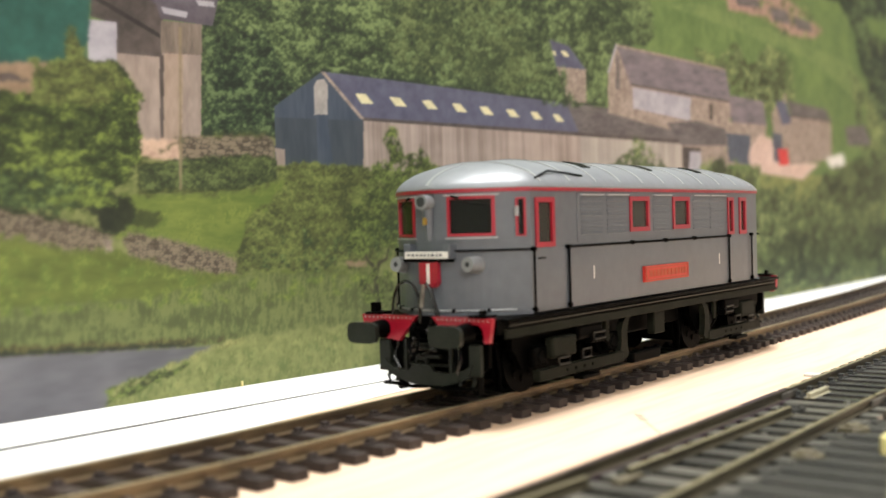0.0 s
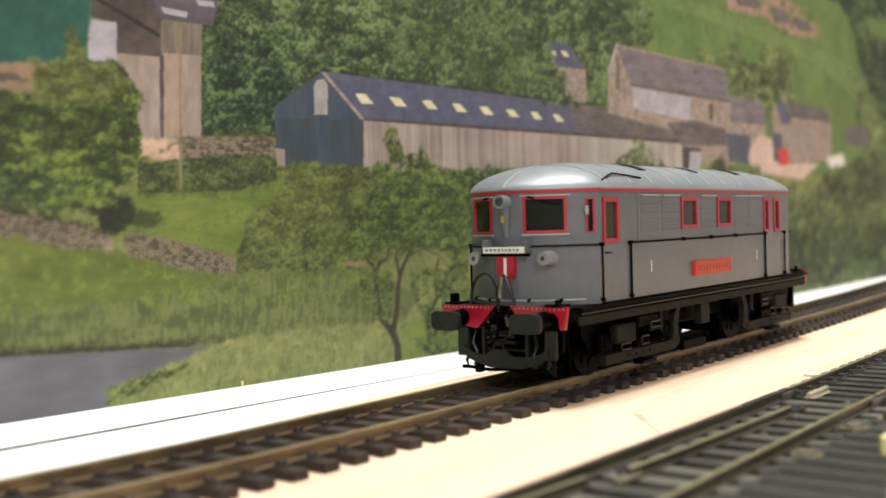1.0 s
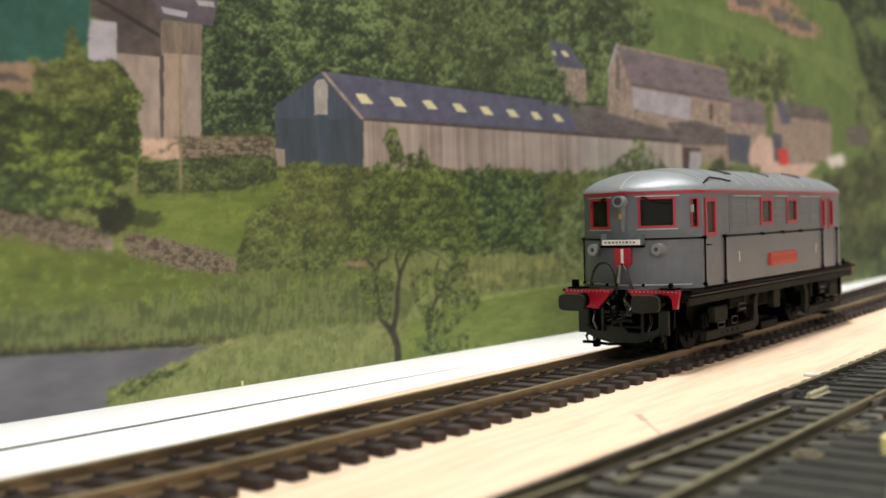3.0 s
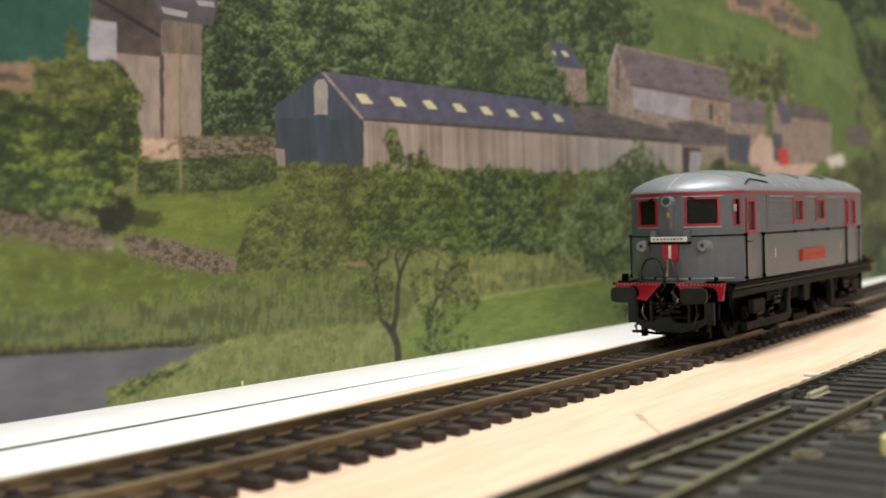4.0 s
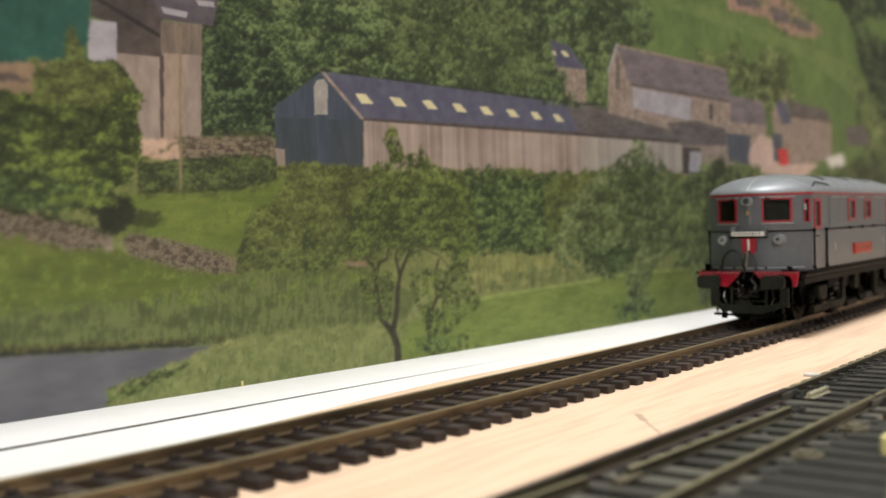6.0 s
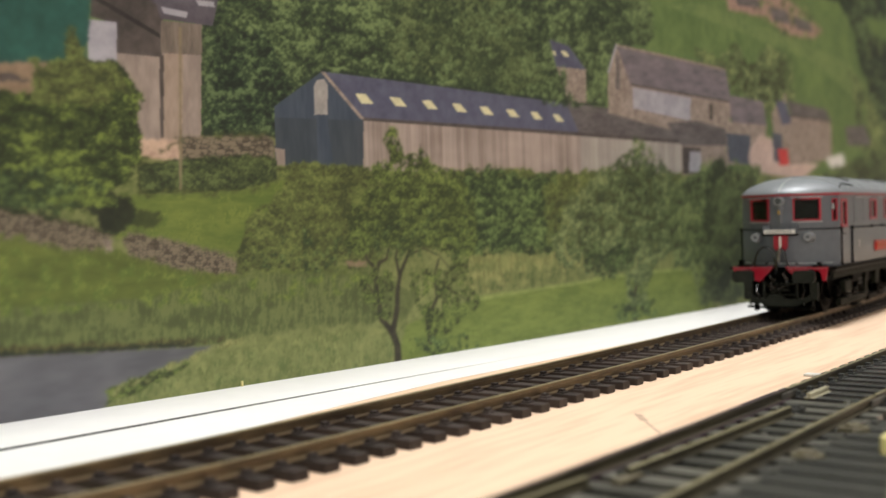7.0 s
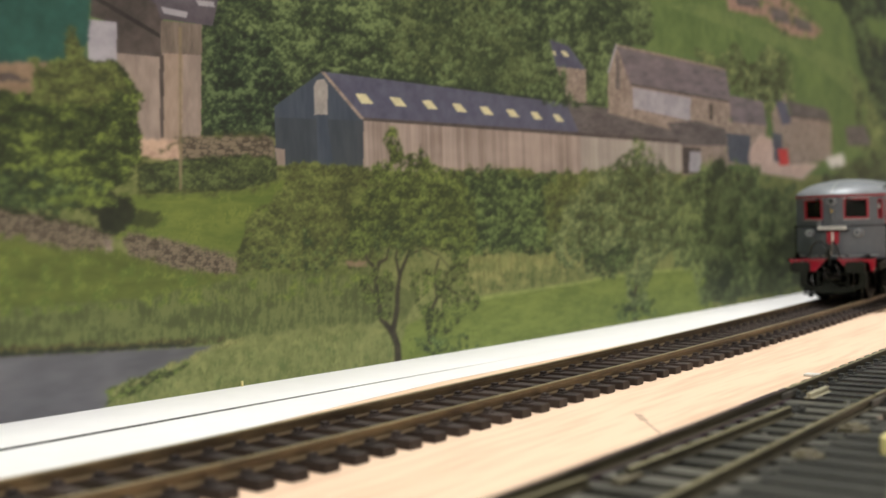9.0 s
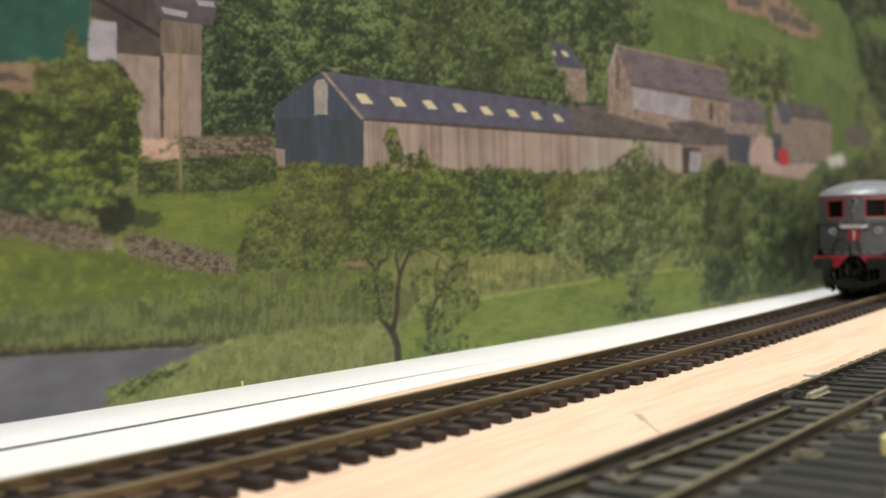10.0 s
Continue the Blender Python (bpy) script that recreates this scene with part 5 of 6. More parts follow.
# stone farm buildings
farm = patch("printed_stone_barn", [(348.4, 91.9), (354.3, 102.8), (365.6, 89.2), (448.5, 88.9), (447.4, 68.2), (409.6, 71.9), (347.7, 77.5)], P_STONE)
patch("farm_roof", [(354.3, 102.8), (444.6, 101.9), (449.6, 88.0), (364.0, 89.0)], P_PURPLE, farm)
patch("roof_ridge", [(354.1, 103.2), (444.8, 102.3), (444.8, 101.5), (354.1, 102.3)], P_STONE, farm)
patch("eaves", [(364.0, 89.5), (449.4, 88.7), (449.4, 87.9), (364.0, 88.6)], P_DARK, farm)
patch("gable_coping", [(347.9, 92.4), (354.0, 103.3), (355.2, 102.9), (348.9, 91.8)], P_PALE, farm)
patch("pale_door", [(365.6, 88.1), (411.3, 87.3), (410.9, 78.0), (365.2, 80.2)], P_PALE, farm)
patch("slit_window", [(428.1, 86.3), (431.3, 86.3), (430.9, 79.6), (427.8, 79.6)], P_DARK, farm)
patch("gable_shade", [(354.1, 99.7), (356.4, 98.9), (355.9, 86.3), (353.5, 86.5)], P_ROOF2, farm)
lean = patch("printed_lean_to", [(391.0, 76.7), (414.9, 78.7), (441.0, 75.3), (445.7, 56.3), (402.1, 55.6), (402.6, 67.5)], P_STONE)
patch("lean_to_roof", [(390.9, 76.0), (415.9, 78.3), (443.3, 76.3), (444.1, 69.0), (402.6, 67.5)], P_ROOF2, lean)
patch("dark_opening", [(403.6, 67.1), (419.4, 67.2), (418.9, 56.3), (403.1, 56.1)], P_DARK, lean)
patch("pale_door", [(409.3, 65.4), (419.3, 65.3), (418.9, 57.0), (408.9, 56.9)], P_PALE, lean)
cart = patch("printed_cart_shed", [(448.0, 79.5), (487.2, 80.6), (486.6, 69.6), (469.6, 61.3), (443.7, 60.7), (444.4, 75.4)], P_STONE)
patch("shed_roof", [(447.4, 91.1), (483.8, 90.9), (487.8, 79.9), (449.1, 79.6)], P_PURPLE, cart)
patch("blue_door", [(443.8, 74.4), (469.0, 74.6), (467.1, 61.2), (446.0, 62.2)], P_BLUE, cart)
patch("printed_yard", [(468.7, 68.9), (479.8, 75.6), (494.8, 73.6), (516.9, 64.1), (556.2, 64.0), (531.5, 55.5), (475.7, 57.8), (466.6, 63.0)], P_YARD, ragged=0.6)
house = patch("printed_farmhouse", [(494.1, 86.3), (502.7, 92.7), (515.1, 86.2), (575.0, 87.2), (575.6, 66.9), (516.8, 62.4), (495.9, 67.8)], P_STONE)
patch("house_roof", [(512.6, 93.4), (568.2, 92.7), (576.7, 86.7), (518.0, 86.1)], P_ROOF2, house)
patch("house_roof", [(498.5, 91.9), (511.2, 93.3), (517.9, 82.8), (506.3, 81.1)], P_SLATE, house)
patch("chimney", [(508.5, 96.6), (512.2, 96.6), (512.2, 92.0), (508.5, 92.0)], P_STONE, house)
patch("house_eaves", [(515.4, 86.8), (576.4, 87.4), (576.4, 86.4), (515.4, 85.8)], P_DARK, house)
patch("house_front", [(493.6, 77.0), (506.0, 76.8), (506.7, 62.7), (495.6, 63.8)], P_BLUE, house)
patch("printed_red_van", [(500.1, 69.5), (512.8, 70.0), (513.8, 62.4), (502.4, 61.6)], P_REDCAR)
patch("printed_white_car", [(566.7, 67.2), (592.5, 70.5), (599.9, 63.6), (573.5, 62.1)], P_WHITE, ragged=0.5)
patch("printed_dark_shed", [(598.3, 85.2), (634.7, 88.1), (647.6, 77.0), (602.6, 75.2)], P_ROOF2)

# buildings on the left edge
tower = patch("printed_concrete_silo", [(148.7, 79.9), (171.6, 82.1), (170.7, 61.0), (164.9, 55.4), (153.9, 58.3), (153.1, 59.8)], P_CONC)
patch("silo_side", [(161.3, 81.1), (166.5, 81.1), (165.4, 60.3), (160.4, 59.8)], G("print_pale_concrete", (148, 130, 117), (168, 150, 136), 8, stretch=(1.4, 1, 0.5)), tower)
patch("silo_gap", [(160.0, 80.5), (161.2, 80.3), (160.4, 60.1), (159.5, 60.1)], P_DARK, tower)
patch("dark_boards", [(143.2, 93.5), (161.9, 96.1), (160.6, 79.8), (148.7, 79.7), (149.0, 86.4), (143.0, 87.2)], P_DARK, tower)
patch("beam", [(143.1, 91.5), (145.3, 91.8), (160.8, 85.1), (160.8, 84.0)], G("print_black_beam", (36, 32, 32), (48, 44, 42), 5), tower)
patch("weathered_boards", [(160.7, 88.5), (172.0, 88.8), (171.7, 81.3), (160.4, 80.8)], G("print_weathered_boards", (98, 88, 80), (126, 114, 104), 4, stretch=(2, 1, 0.3)), tower)
patch("silo_roof", [(154.4, 95.1), (177.8, 98.3), (175.1, 88.8), (160.7, 88.8), (159.6, 92.1)], G("print_dull_slate", (74, 70, 80), (94, 88, 96), 8), tower)
for a in ([(160.8, 91.7), (168.1, 91.3), (167.8, 89.9), (161.6, 90.2)], [(170.3, 94.6), (175.6, 94.7), (175.9, 93.5), (171.4, 93.3)]):
    patch("roof_light", a, P_PALE, tower)
patch("pale_panel", [(142.1, 86.5), (149.3, 86.7), (148.9, 76.1), (142.0, 76.8)], P_PALE, tower)
patch("printed_green_sheeting", [(118.2, 90.0), (143.5, 93.5), (142.2, 82.1), (141.2, 76.7), (117.6, 73.7)], P_TEAL, ragged=0.4, soft=2)
patch("printed_earth_bank", [(117.6, 74.6), (134.1, 76.1), (135.4, 69.1), (117.3, 67.6)], P_EARTH, ragged=0.6)
patch("dark_ledge", [(117.5, 73.2), (124.6, 73.1), (129.4, 71.6), (117.5, 71.1)], P_DARK, ragged=0.5)
patch("printed_bare_yard", [(154.0, 60.4), (171.0, 60.8), (173.5, 57.6), (162.0, 55.6), (153.6, 56.2)], G("print_pinkish_earth", (176, 148, 130), (200, 172, 152), 4), ragged=0.5)
rubble = patch("printed_rubble_wall", [(164.8, 61.0), (190.1, 62.6), (192.9, 61.0), (192.7, 54.6), (164.8, 54.8)], P_WALLST, ragged=0.5)
dabs("stones", [(164.8, 60.8), (190.1, 62.3), (192.5, 60.7), (192.3, 54.8), (164.8, 55.1)], P_WALLST, 160, 0.8, rubble, seed=8)
post = patch("printed_gate_post", [(192.9, 59.5), (196.1, 59.2), (196.3, 52.9), (193.7, 53.1)], P_CONC)
hedge = patch("printed_hedge", [(153.4, 54.3), (166.4, 55.7), (181.2, 56.9), (193.1, 56.9), (193.6, 50.8), (180.8, 48.1), (153.4, 47.6)], P_BUSH, ragged=0.8)
crown([(153.4, 54.3), (166.4, 55.7), (181.2, 57.2), (193.1, 57.2), (193.6, 50.8), (180.8, 49.0), (153.5, 48.3)], tones("hedge", (40, 46, 30), (66, 78, 44), (88, 100, 58)), 120, 1.3, hedge, seed=9, ragged=0.8, size=0.42)
patch("printed_meadow", [(150.9, 47.4), (180.8, 48.4), (195.1, 51.4), (222.8, 51.0), (222.1, 32.5), (180.2, 32.6), (161.0, 36.7), (150.3, 40.0)], P_FIELD, ragged=0.4)
twig(None, [(165.9, 87.2), (165.2, 68.0), (164.5, 48.8)], 0.28, 0.34, G("print_pole", (120, 108, 84), (138, 126, 98), 4))

# big bush, walls, low meadow, reeds and pond
patch("printed_bush_shadow", [(147.5, 44.0), (159.0, 43.6), (160.5, 41.1), (155.4, 38.9), (148.6, 38.3)], G("print_shaded_grass", (56, 64, 34), (70, 80, 42), 5), ragged=0.7)
shade = patch("printed_bush_shadow", [(137.4, 46.6), (150.4, 47.4), (152.4, 43.9), (150.3, 39.8), (147.2, 37.8), (143.8, 38.9), (141.9, 42.4)], P_SHADOW, ragged=1.2)
bush = patch("printed_bush", [(117.2, 64.4), (129.2, 66.2), (137.1, 72.9), (147.9, 72.4), (152.2, 66.3), (151.5, 55.9), (145.6, 49.3), (133.5, 46.8), (116.5, 45.1)], P_BUSH, ragged=2.0)
crown([(117.4, 68.4), (128.2, 71.0), (135.9, 76.7), (146.7, 77.2), (154.1, 71.6), (154.3, 55.3), (148.6, 48.1), (142.7, 46.5), (133.4, 45.0), (116.4, 43.4)], T_BUSH, 250, 2.2, bush, seed=10, ragged=2.0, size=0.6, per=(18, 20, 11))
crown([(116.7, 50.4), (128.7, 54.1), (140.2, 50.6), (145.5, 48.1), (139.9, 44.0), (116.4, 43.4)], T_DARK, 30, 1.8, bush, seed=11, ragged=1.6, size=0.55, per=(16, 8, 2))
crown([(136.5, 83.7), (138.6, 84.2), (141.3, 78.2), (143.2, 75.6), (135.9, 75.0)], T_OLIVE, 9, 1.6, bush, seed=65, ragged=0.9, size=0.45)
crown([(129.6, 75.9), (148.1, 77.6), (153.5, 71.6), (140.8, 66.9), (129.3, 68.6)], T_OLIVE, 34, 2.4, bush, seed=12, ragged=1.6, size=0.6)
crown([(133.5, 47.4), (142.2, 49.3), (147.9, 45.2), (145.4, 44.2), (137.4, 46.6)], T_BUSH, 14, 1.2, bush, seed=47, size=0.5, per=(2, 8, 22))
patch("printed_low_meadow", [(116.3, 40.5), (142.3, 35.4), (181.7, 28.3), (224.0, 27.6), (223.7, 18.1), (115.5, 20.6)], P_LOWMEADOW, ragged=0.4)
for n, poly in enumerate(([(116.5, 45.5), (128.3, 43.2), (141.1, 40.2), (146.5, 38.3), (143.0, 34.6), (136.9, 34.9), (116.2, 39.6)], [(148.7, 38.8), (161.1, 36.9), (181.5, 31.7), (180.7, 27.2), (165.4, 28.9), (150.3, 33.5)])):
    wall = patch("printed_field_wall", poly, P_WALLST, ragged=0.5)
    dabs("stones", poly, P_WALLST, 620, 0.42, wall, seed=13 + n)
patch("printed_white_stone", [(144.1, 37.1), (146.2, 37.3), (146.4, 34.5), (144.7, 34.3)], P_STONE, ragged=0.3)
reeds = patch("printed_reed_bed", [(115.6, 23.8), (153.1, 23.2), (183.4, 27.3), (226.1, 25.3), (244.1, 18.3), (239.1, 11.1), (221.1, 8.5), (174.3, 10.2), (115.2, 13.1)], P_REED, ragged=0.6)
dabs("reeds", [(115.6, 23.3), (153.1, 22.9), (183.4, 26.7), (225.0, 24.7), (232.3, 13.3), (221.1, 9.2), (174.3, 11.1), (115.3, 14.0)], P_REED, 2600, 1.0, reeds, tall=1.9, seed=15, lean=0.15)
patch("printed_reed_foot", [(115.4, 16.3), (166.3, 12.3), (167.8, 10.9), (115.2, 13.1)], P_SHADOW, ragged=0.7)
dabs("reeds", [(115.4, 18.2), (174.4, 13.9), (176.0, 11.2), (115.3, 14.7)], G("print_reed_shade", (64, 62, 36), (92, 92, 52), 4, island=0.5), 420, 0.9, reeds, tall=1.9, seed=63, lean=0.1)
dabs("reeds", [(115.5, 19.1), (174.5, 14.7), (176.0, 12.0), (115.3, 15.9)], P_REED, 620, 1.0, reeds, tall=1.9, seed=16, lean=0.1)
patch("printed_pond", [(113.0, 13.8), (172.6, 10.4), (177.6, 10.2), (169.3, 8.8), (158.4, 6.5), (145.2, 3.2), (143.1, -1.0), (112.3, -1.0)], P_POND, ragged=0.2)
bank = patch("printed_bank", [(144.6, 2.0), (146.6, 3.8), (159.9, 6.9), (175.1, 11.0), (197.3, 12.3), (239.1, 11.1), (258.1, -1.0), (143.1, -1.0)], P_LOW, ragged=1.0, soft=6)
dabs("grass", [(144.0, 0.6), (146.6, 4.3), (159.9, 6.6), (179.2, 8.3), (197.2, 10.2), (234.4, 9.2), (243.3, -1.0), (143.9, -1.0)], P_LOW, 500, 0.7, bank, tall=1.4, seed=17, lean=0.3)
dabs("grass", [(150.8, 2.5), (179.2, 7.9), (204.8, 9.5), (238.9, 7.2), (243.3, -1.0), (150.7, -0.8)], G("print_bank_grass", (94, 106, 60), (118, 126, 76), 5), 240, 0.8, bank, tall=1.5, seed=18, lean=0.2)
crown([(143.7, 0.1), (144.6, 3.3), (147.2, 4.5), (159.9, 6.9), (166.1, 7.3), (159.8, 4.6), (149.3, 1.4)], T_APPLE, 26, 1.0, bank, seed=19, size=0.4)

for q, m, n, sd in (([(151.4, 46.5), (180.8, 47.8), (195.1, 50.8), (214.5, 51.0), (213.8, 34.3), (180.2, 34.0), (161.1, 37.4)], P_FIELD, 500, 60), ([(116.2, 38.7), (142.3, 34.1), (181.7, 26.8), (221.8, 26.2), (221.6, 19.9), (115.6, 21.8)], P_FIELD, 900, 61)):
    dabs("grass", q, m, n, 0.9, seed=sd, tall=0.5, lean=0.4)

# grass and leaves that break up the printed edges
crown([(192.9, 55.0), (206.0, 56.2), (226.0, 55.0), (228.0, 49.5), (206.0, 49.0), (194.0, 50.5)], T_OLIVE, 60, 1.5, None, seed=90, ragged=1.2, size=0.45)
crown([(262.0, 55.2), (300.0, 55.6), (345.0, 55.4), (402.0, 56.6), (404.0, 49.0), (330.0, 47.0), (262.0, 48.0)], T_OLIVE, 160, 2.2, None, seed=91, ragged=1.8, size=0.6)


def fringe(name, line, mat, count, size, spread, parent=None, tall=1.0, seed=1, lean=0.3):
    band = [(u, z + spread) for u, z in line] + [(u, z - spread) for u, z in reversed(line)]
    return dabs(name, band, mat, count, size, parent, tall=tall, seed=seed, ragged=0.8, lean=lean)


fringe("grass", [(150.3, 40.0), (161.1, 37.4), (181.9, 31.7), (181.4, 27.4)], P_FIELD, 150, 0.55, 0.5, tall=0.9, seed=71)
fringe("grass", [(116.2, 39.4), (136.9, 34.9), (143.6, 34.6), (150.3, 33.3), (165.4, 28.6), (180.6, 26.9)], P_LOWMEADOW, 420, 0.6, 0.6, tall=0.9, seed=72)
fringe("grass", [(116.5, 45.5), (128.3, 43.2), (141.1, 40.2), (146.5, 38.3)], P_BUSH, 220, 0.55, 0.6, seed=73)
fringe("leaves", [(152.6, 47.6), (166.1, 47.8), (180.8, 48.1), (193.6, 50.8)], T_OLIVE[1], 260, 0.45, 0.6, seed=74)
fringe("leaves", [(133.0, 46.1), (142.7, 46.8), (150.4, 47.3), (152.4, 43.9)], T_BUSH[3], 170, 0.5, 0.7, seed=75)
fringe("leaves", [(146.5, 37.8), (150.1, 39.3), (155.5, 39.1), (160.0, 41.7)], P_FIELD, 110, 0.5, 0.5, tall=0.7, seed=76)
fringe("leaves", [(153.4, 47.6), (153.7, 54.6), (165.1, 60.8), (178.0, 62.1), (190.1, 62.5)], T_OLIVE[0], 150, 0.4, 0.5, seed=77)
fringe("leaves", [(193.6, 51.4), (206.5, 52.4), (222.9, 52.6)], T_OLIVE[2], 160, 0.45, 0.8, seed=78)
fringe("grass", [(144.6, 2.0), (159.9, 6.6), (175.1, 10.4), (181.0, 11.0)], P_STRAW, 160, 0.5, 0.6, tall=1.0, seed=79)
fringe("grass", [(180.0, 28.1), (197.8, 25.9), (213.5, 26.6), (226.1, 25.9)], P_REED, 220, 0.7, 0.7, tall=1.6, seed=80)

# middle trees
field = patch("printed_mown_field", [(234.0, -0.5), (239.0, 9.6), (272.2, 15.7), (304.7, 16.5), (350.4, 17.7), (427.4, 17.7), (426.3, -1.0), (334.6, -0.0), (233.9, -1.0)], P_BRIGHT, ragged=0.3)
dabs("grass", [(238.8, 5.5), (272.1, 14.6), (350.4, 16.5), (417.0, 16.4), (416.2, 1.8), (238.6, 0.6)], P_BRIGHT, 500, 1.0, field, seed=62, tall=0.5, lean=0.4)
patch("printed_mown_edge", [(271.1, 15.8), (304.7, 16.9), (350.5, 18.2), (417.0, 18.3), (417.0, 17.1), (350.4, 16.9), (304.6, 15.5), (272.1, 14.3)], G("print_pale_grass", (124, 138, 74), (142, 154, 88), 6), field, ragged=0.3, soft=1)
dry = patch("printed_dry_reeds", [(267.3, 29.4), (332.2, 28.0), (335.4, 17.4), (272.2, 15.7), (264.1, 17.0)], P_LOW, ragged=0.5)
dabs("reeds", [(267.3, 29.0), (332.2, 27.6), (334.7, 18.2), (272.2, 16.4), (264.7, 17.8)], P_STRAW, 420, 0.8, dry, tall=2.0, seed=20, lean=0.1)
dabs("reeds", [(269.7, 21.9), (332.0, 22.4), (334.6, 17.4), (272.2, 16.1)], P_REED, 220, 0.8, dry, tall=1.8, seed=21, lean=0.1)
mid = patch("printed_bush", [(183.6, 32.5), (187.4, 39.5), (196.7, 45.9), (208.4, 50.5), (222.8, 49.8), (226.7, 38.7), (224.1, 30.0), (197.9, 28.9)], P_OLIVE, ragged=1.6)
crown([(180.2, 31.9), (183.2, 40.3), (193.1, 48.4), (206.6, 53.6), (222.9, 53.2), (233.6, 45.0), (230.6, 28.1), (197.8, 27.1), (180.9, 28.3)], T_OLIVE, 250, 1.9, mid, seed=22, ragged=1.6, size=0.5)
crown([(183.7, 33.9), (198.3, 37.8), (222.2, 35.6), (224.0, 27.6), (186.9, 27.7)], T_DARK, 12, 1.4, mid, seed=23, ragged=2.2, size=0.45, per=(16, 8, 2))
dark = patch("printed_dark_bush", [(252.8, 51.7), (276.5, 52.8), (312.7, 51.3), (315.3, 36.8), (310.1, 30.0), (275.5, 30.1), (259.6, 32.8)], P_DARKLEAF, ragged=1.6)
crown([(249.4, 54.0), (260.4, 52.4), (276.6, 56.6), (293.9, 53.9), (314.5, 55.8), (320.0, 36.7), (313.3, 27.9), (275.5, 28.4), (257.0, 31.2)], T_DARK, 190, 1.9, dark, seed=24, ragged=1.4, size=0.55)
crown([(306.2, 50.3), (322.8, 52.4), (321.9, 32.7), (308.5, 31.2)], T_OLIVE, 26, 2.0, dark, seed=25, ragged=1.4, size=0.6)


tree = patch("printed_tree", [(226.5, 35.5), (224.6, 40.3), (229.2, 48.2), (236.3, 54.7), (248.0, 53.3), (260.2, 46.6), (262.3, 34.4), (254.4, 31.3), (239.9, 31.0)], T_APPLE[1], ragged=2.2)
patch("bare_soil", [(216.1, 29.0), (223.7, 28.9), (224.0, 27.6), (216.8, 27.7)], P_EARTH, tree, ragged=0.5)
twig(tree, [(234.9, -0.6), (234.9, 3.9), (232.8, 8.9)], 1.3, 1.05, P_BARK)
twig(tree, [(233.0, 8.0), (229.1, 12.0), (227.6, 18.2), (227.0, 24.6), (228.6, 28.0), (231.6, 29.2), (233.1, 33.7)], 1.0, 0.3, P_BARK)
twig(tree, [(227.2, 24.3), (226.6, 26.9), (224.1, 29.2), (222.1, 32.5), (220.5, 35.7)], 0.65, 0.2, P_BARK)
twig(tree, [(233.2, 8.0), (235.0, 13.7), (235.7, 20.2), (236.9, 24.7), (240.3, 30.1), (244.3, 35.3), (248.0, 41.6)], 1.0, 0.3, P_BARK)
twig(tree, [(236.6, 23.8), (235.2, 29.4), (237.3, 35.2), (236.7, 43.3), (236.1, 49.9)], 0.5, 0.2, P_BARK)
twig(tree, [(240.3, 29.8), (246.6, 31.6), (253.4, 29.3), (259.2, 24.2)], 0.35, 0.12, P_BARK)
twig(tree, [(227.6, 17.9), (224.2, 22.1), (222.6, 24.5)], 0.3, 0.12, P_BARK)
twig(tree, [(248.8, 3.5), (247.6, 10.4), (252.3, 16.7), (251.1, 22.9), (253.3, 27.9)], 0.8, 0.35, P_BARK)
twig(tree, [(251.8, 16.4), (257.0, 19.2), (265.6, 14.8), (268.2, 11.4)], 0.35, 0.12, P_BARK)
twig(tree, [(245.1, 53.2), (246.2, 58.3), (246.9, 62.3)], 0.25, 0.1, P_BARK)
twig(tree, [(234.4, 54.7), (234.2, 59.6), (233.9, 65.0)], 0.3, 0.1, P_BARK)
crown([(215.0, 34.3), (217.9, 42.7), (225.0, 51.7), (230.9, 57.1), (233.0, 65.0), (236.7, 65.5), (239.1, 58.1), (244.8, 58.9), (246.9, 62.6), (250.6, 58.7), (260.5, 55.2), (270.2, 46.6), (272.3, 32.4), (265.0, 25.6), (254.3, 28.7), (244.8, 34.1), (238.9, 30.2), (233.1, 33.7), (224.2, 30.5)], T_APPLE, 260, 1.9, tree, seed=26, ragged=2.4, size=0.46)
crown([(239.7, 25.2), (267.2, 25.5), (272.1, 13.8), (261.1, 6.8), (249.6, 3.6), (242.6, 11.8)], T_APPLE, 95, 1.3, tree, seed=27, ragged=1.6, size=0.42, per=(10, 9, 5))
crown([(221.8, 26.2), (235.1, 27.1), (232.3, 12.7), (225.6, 13.2), (221.6, 19.9)], T_APPLE, 34, 1.2, tree, seed=28, ragged=1.2, size=0.4, per=(8, 8, 4))
crown([(224.5, 38.7), (250.0, 44.9), (267.5, 34.3), (259.4, 27.6), (226.3, 29.9)], T_DARK, 26, 1.2, tree, seed=29, ragged=1.5, size=0.42, per=(14, 6, 2))
crown([(238.9, 5.8), (271.6, 3.3), (274.2, -0.2), (248.2, -0.1)], T_DARK, 12, 1.0, tree, seed=30, ragged=0.8, size=0.5, per=(9, 8, 3))

ash = patch("printed_tree", [(321.9, 32.7), (325.9, 44.5), (344.4, 52.6), (364.3, 59.3), (378.9, 57.4), (389.6, 48.7), (384.3, 30.9), (370.9, 22.7), (332.0, 23.4)], P_OLIVE, ragged=2.4)
twig(ash, [(363.2, 0.3), (363.7, 10.1), (366.6, 20.7), (370.5, 31.3)], 1.1, 0.6, P_BARK)
crown([(312.4, 31.1), (319.1, 45.5), (340.8, 55.7), (360.4, 63.8), (368.9, 69.3), (381.4, 64.1), (396.8, 53.3), (393.3, 28.4), (374.9, 15.9), (330.1, 19.5), (316.5, 24.1)], T_ASH, 160, 3.0, ash, seed=31, ragged=2.6, size=0.75)
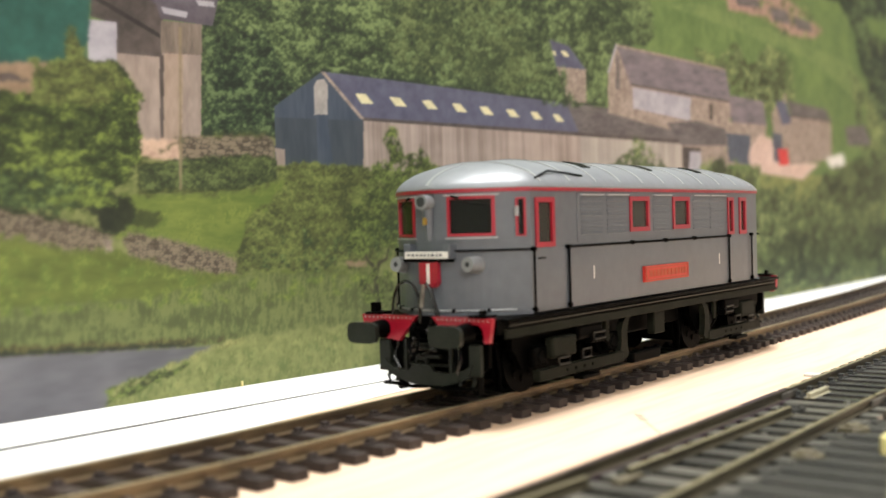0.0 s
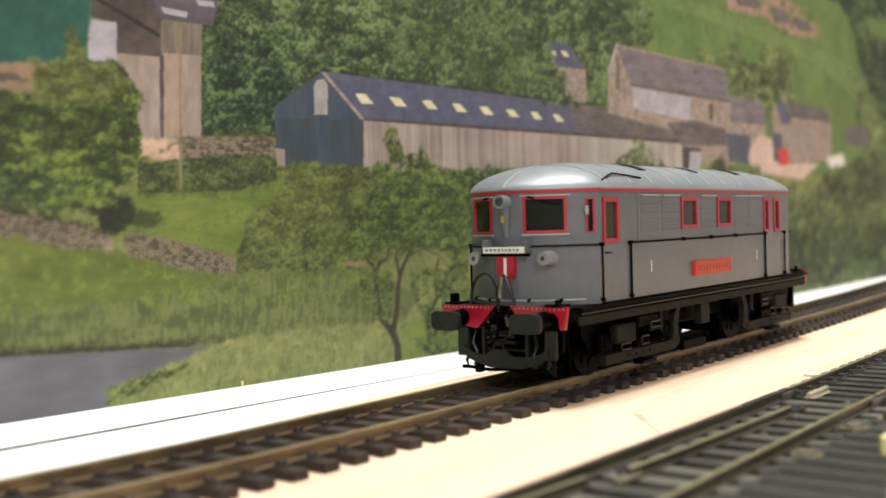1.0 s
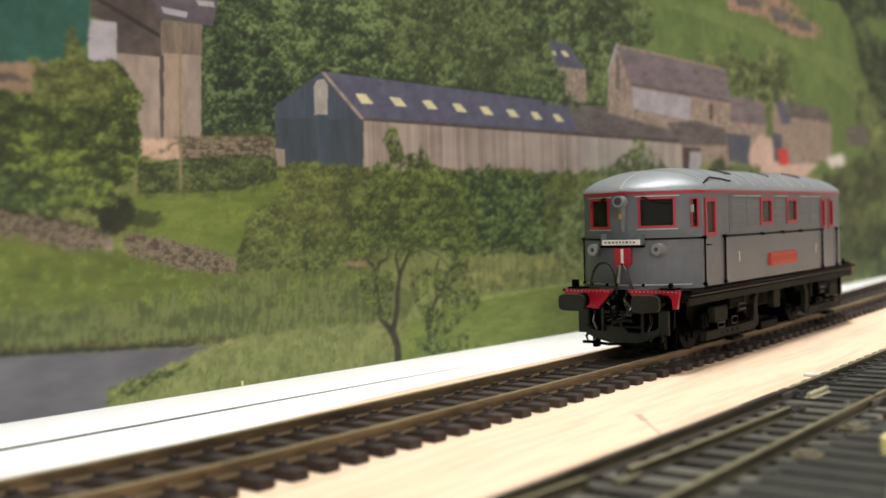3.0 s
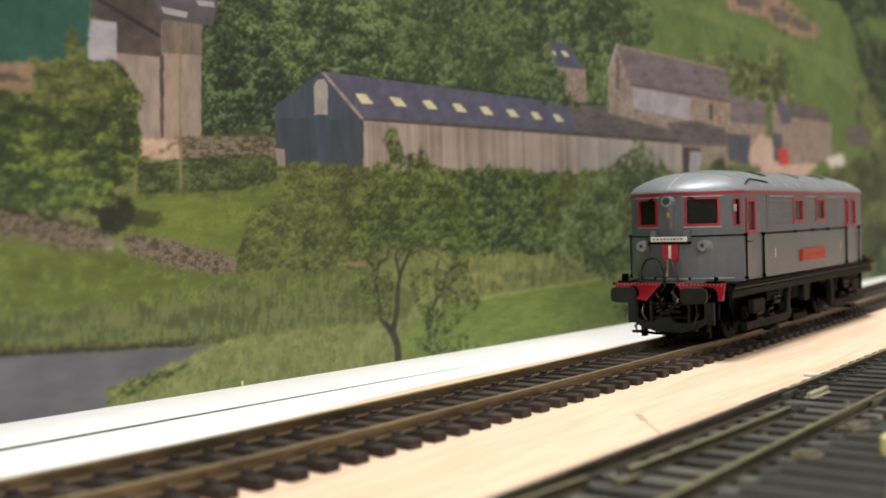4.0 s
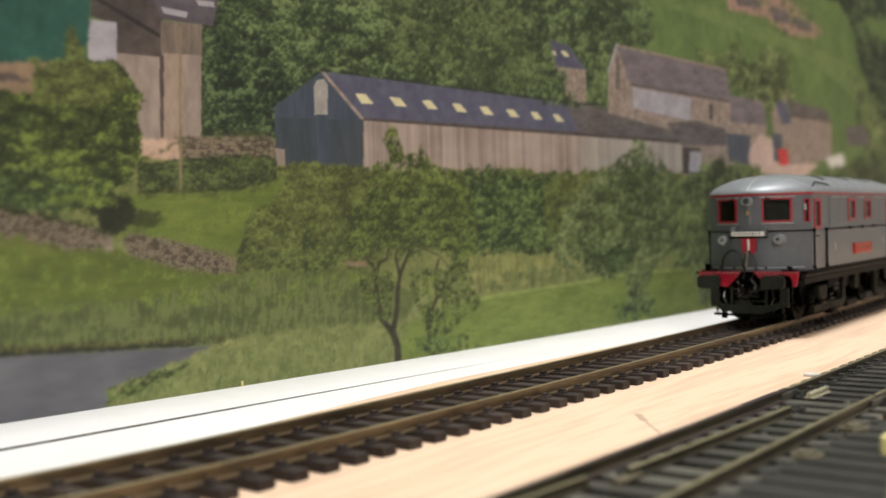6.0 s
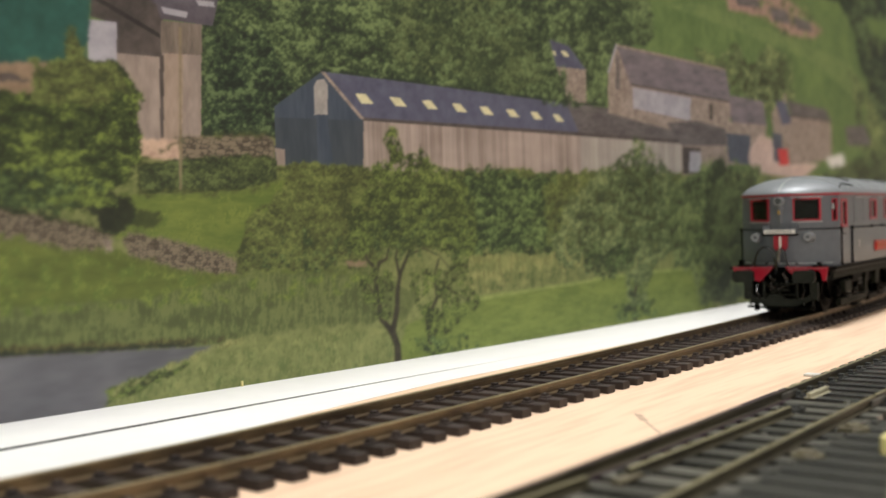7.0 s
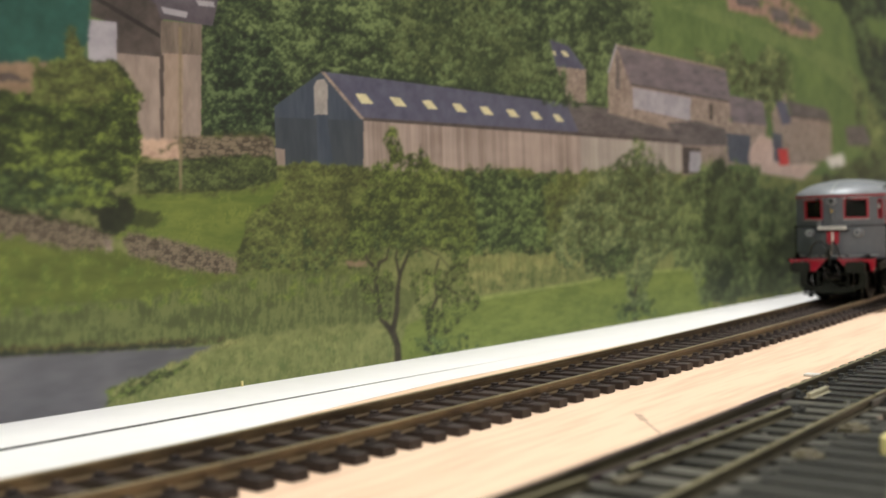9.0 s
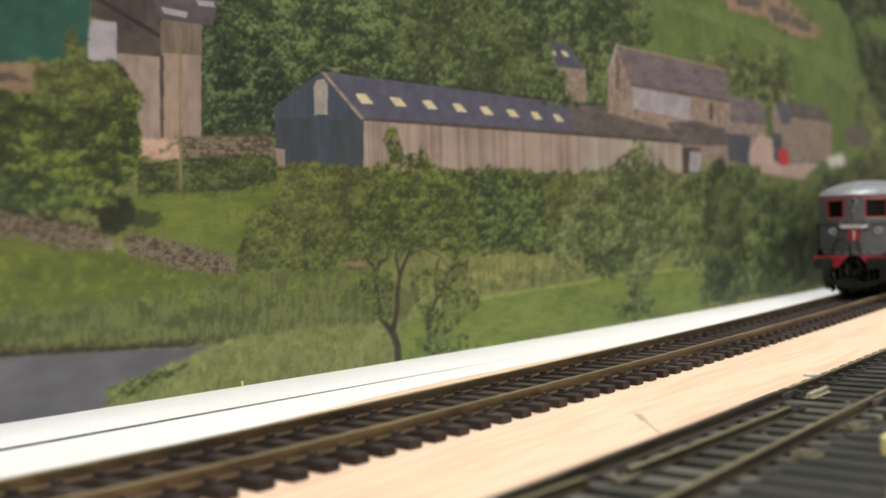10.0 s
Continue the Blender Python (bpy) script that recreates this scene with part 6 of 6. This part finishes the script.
crown([(318.4, 30.9), (339.7, 31.2), (362.8, 27.3), (375.0, 18.1), (331.8, 18.8)], T_DARK, 20, 2.2, ash, seed=32, ragged=1.4, size=0.7, per=(16, 8, 2))
crown([(348.0, 7.1), (378.8, 6.9), (380.7, 1.0), (349.7, 0.7)], T_DARK, 16, 2.0, ash, seed=33, ragged=1.0, size=0.7, per=(10, 12, 5))
crown([(356.4, 19.1), (375.0, 18.1), (372.2, 5.2), (357.8, 6.3)], T_ASH, 10, 2.0, ash, seed=48, ragged=1.0, size=0.7)
copse = patch("printed_copse", [(403.6, 46.5), (429.1, 53.6), (475.3, 51.6), (530.8, 43.7), (547.1, 49.4), (622.1, 59.4), (722.2, 57.7), (717.7, -1.0), (536.3, 1.6), (418.9, 2.8), (417.0, 18.3), (397.6, 21.5)], T_COPSE[0], ragged=3.0)
crown([(389.8, 50.9), (413.9, 57.0), (429.6, 62.0), (475.8, 59.9), (531.2, 50.7), (547.5, 56.6), (622.6, 67.4), (722.8, 66.7), (718.0, -0.0), (536.3, 1.1), (416.2, 1.8), (412.0, 17.3), (392.9, 19.4)], T_COPSE, 190, 5.5, copse, seed=34, ragged=4.0, size=1.5)
crown([(389.8, 50.9), (418.9, 55.9), (422.2, 18.0), (392.9, 19.4)], T_COPSE, 36, 4.0, copse, seed=49, ragged=3.0, size=1.2)
crown([(424.1, 58.3), (469.4, 58.0), (468.2, 33.7), (448.7, 1.8), (418.8, 1.6)], T_MURK, 40, 5.0, copse, seed=35, ragged=7.0, size=1.5)
crown([(456.8, 47.7), (516.0, 47.9), (522.4, 29.8), (461.6, 23.7)], T_ASH, 26, 6.0, copse, seed=37, ragged=4.0, size=1.6)
crown([(480.7, 30.8), (554.4, 32.0), (720.3, 32.4), (718.2, 3.6), (536.5, 3.9), (479.3, 3.5)], T_MURK, 50, 7.0, copse, seed=36, ragged=7.0, size=2.0, per=(20, 10, 2))


crown([(556.0, 58.0), (592.0, 62.0), (640.0, 74.0), (722.0, 80.0), (722.0, 46.0), (600.0, 42.0), (548.0, 46.0)], T_MURK, 90, 6.0, copse, seed=38, ragged=4.0, size=1.5)
develop()

# ---- what moves: the locomotive backs away along the rails, its wheels turning ----
PATH = [(0.0, 163.2), (0.5, 176.0), (1.0, 189.5), (1.5, 201.6), (2.0, 213.9), (2.5, 227.8), (4.0, 269.5), (4.5, 283.5), (5.0, 298.3), (5.5, 313.1),
        (7.0, 357.9), (7.5, 373.4), (8.0, 389.6), (8.5, 403.8), (9.0, 420.3), (9.5, 436.6), (10.0, 452.5)]


def loco_pose(front):
    x = front + MID
    return Matrix.Translation((x * MM, track_y(x) * MM, 0)) @ Matrix.Rotation(math.atan(2 * BEND * (x - 250)), 4, "Z")


def motions():
    walk(loco, [(t, loco_pose(s)) for t, s in PATH])
    ts, ss = [p[0] for p in PATH], [p[1] for p in PATH]
    steps = [i * 0.25 for i in range(41)]
    for w, x in wheelsets:
        rows = []
        for t in steps:
            turn = (np.interp(t, ts, ss) - ss[0]) / WHEEL_R
            rows.append((t, Matrix.Translation((x * MM, 0, (4.0 + WHEEL_R) * MM)) @ Matrix.Rotation(turn, 4, "Y")))
        walk(w, rows)


motions()
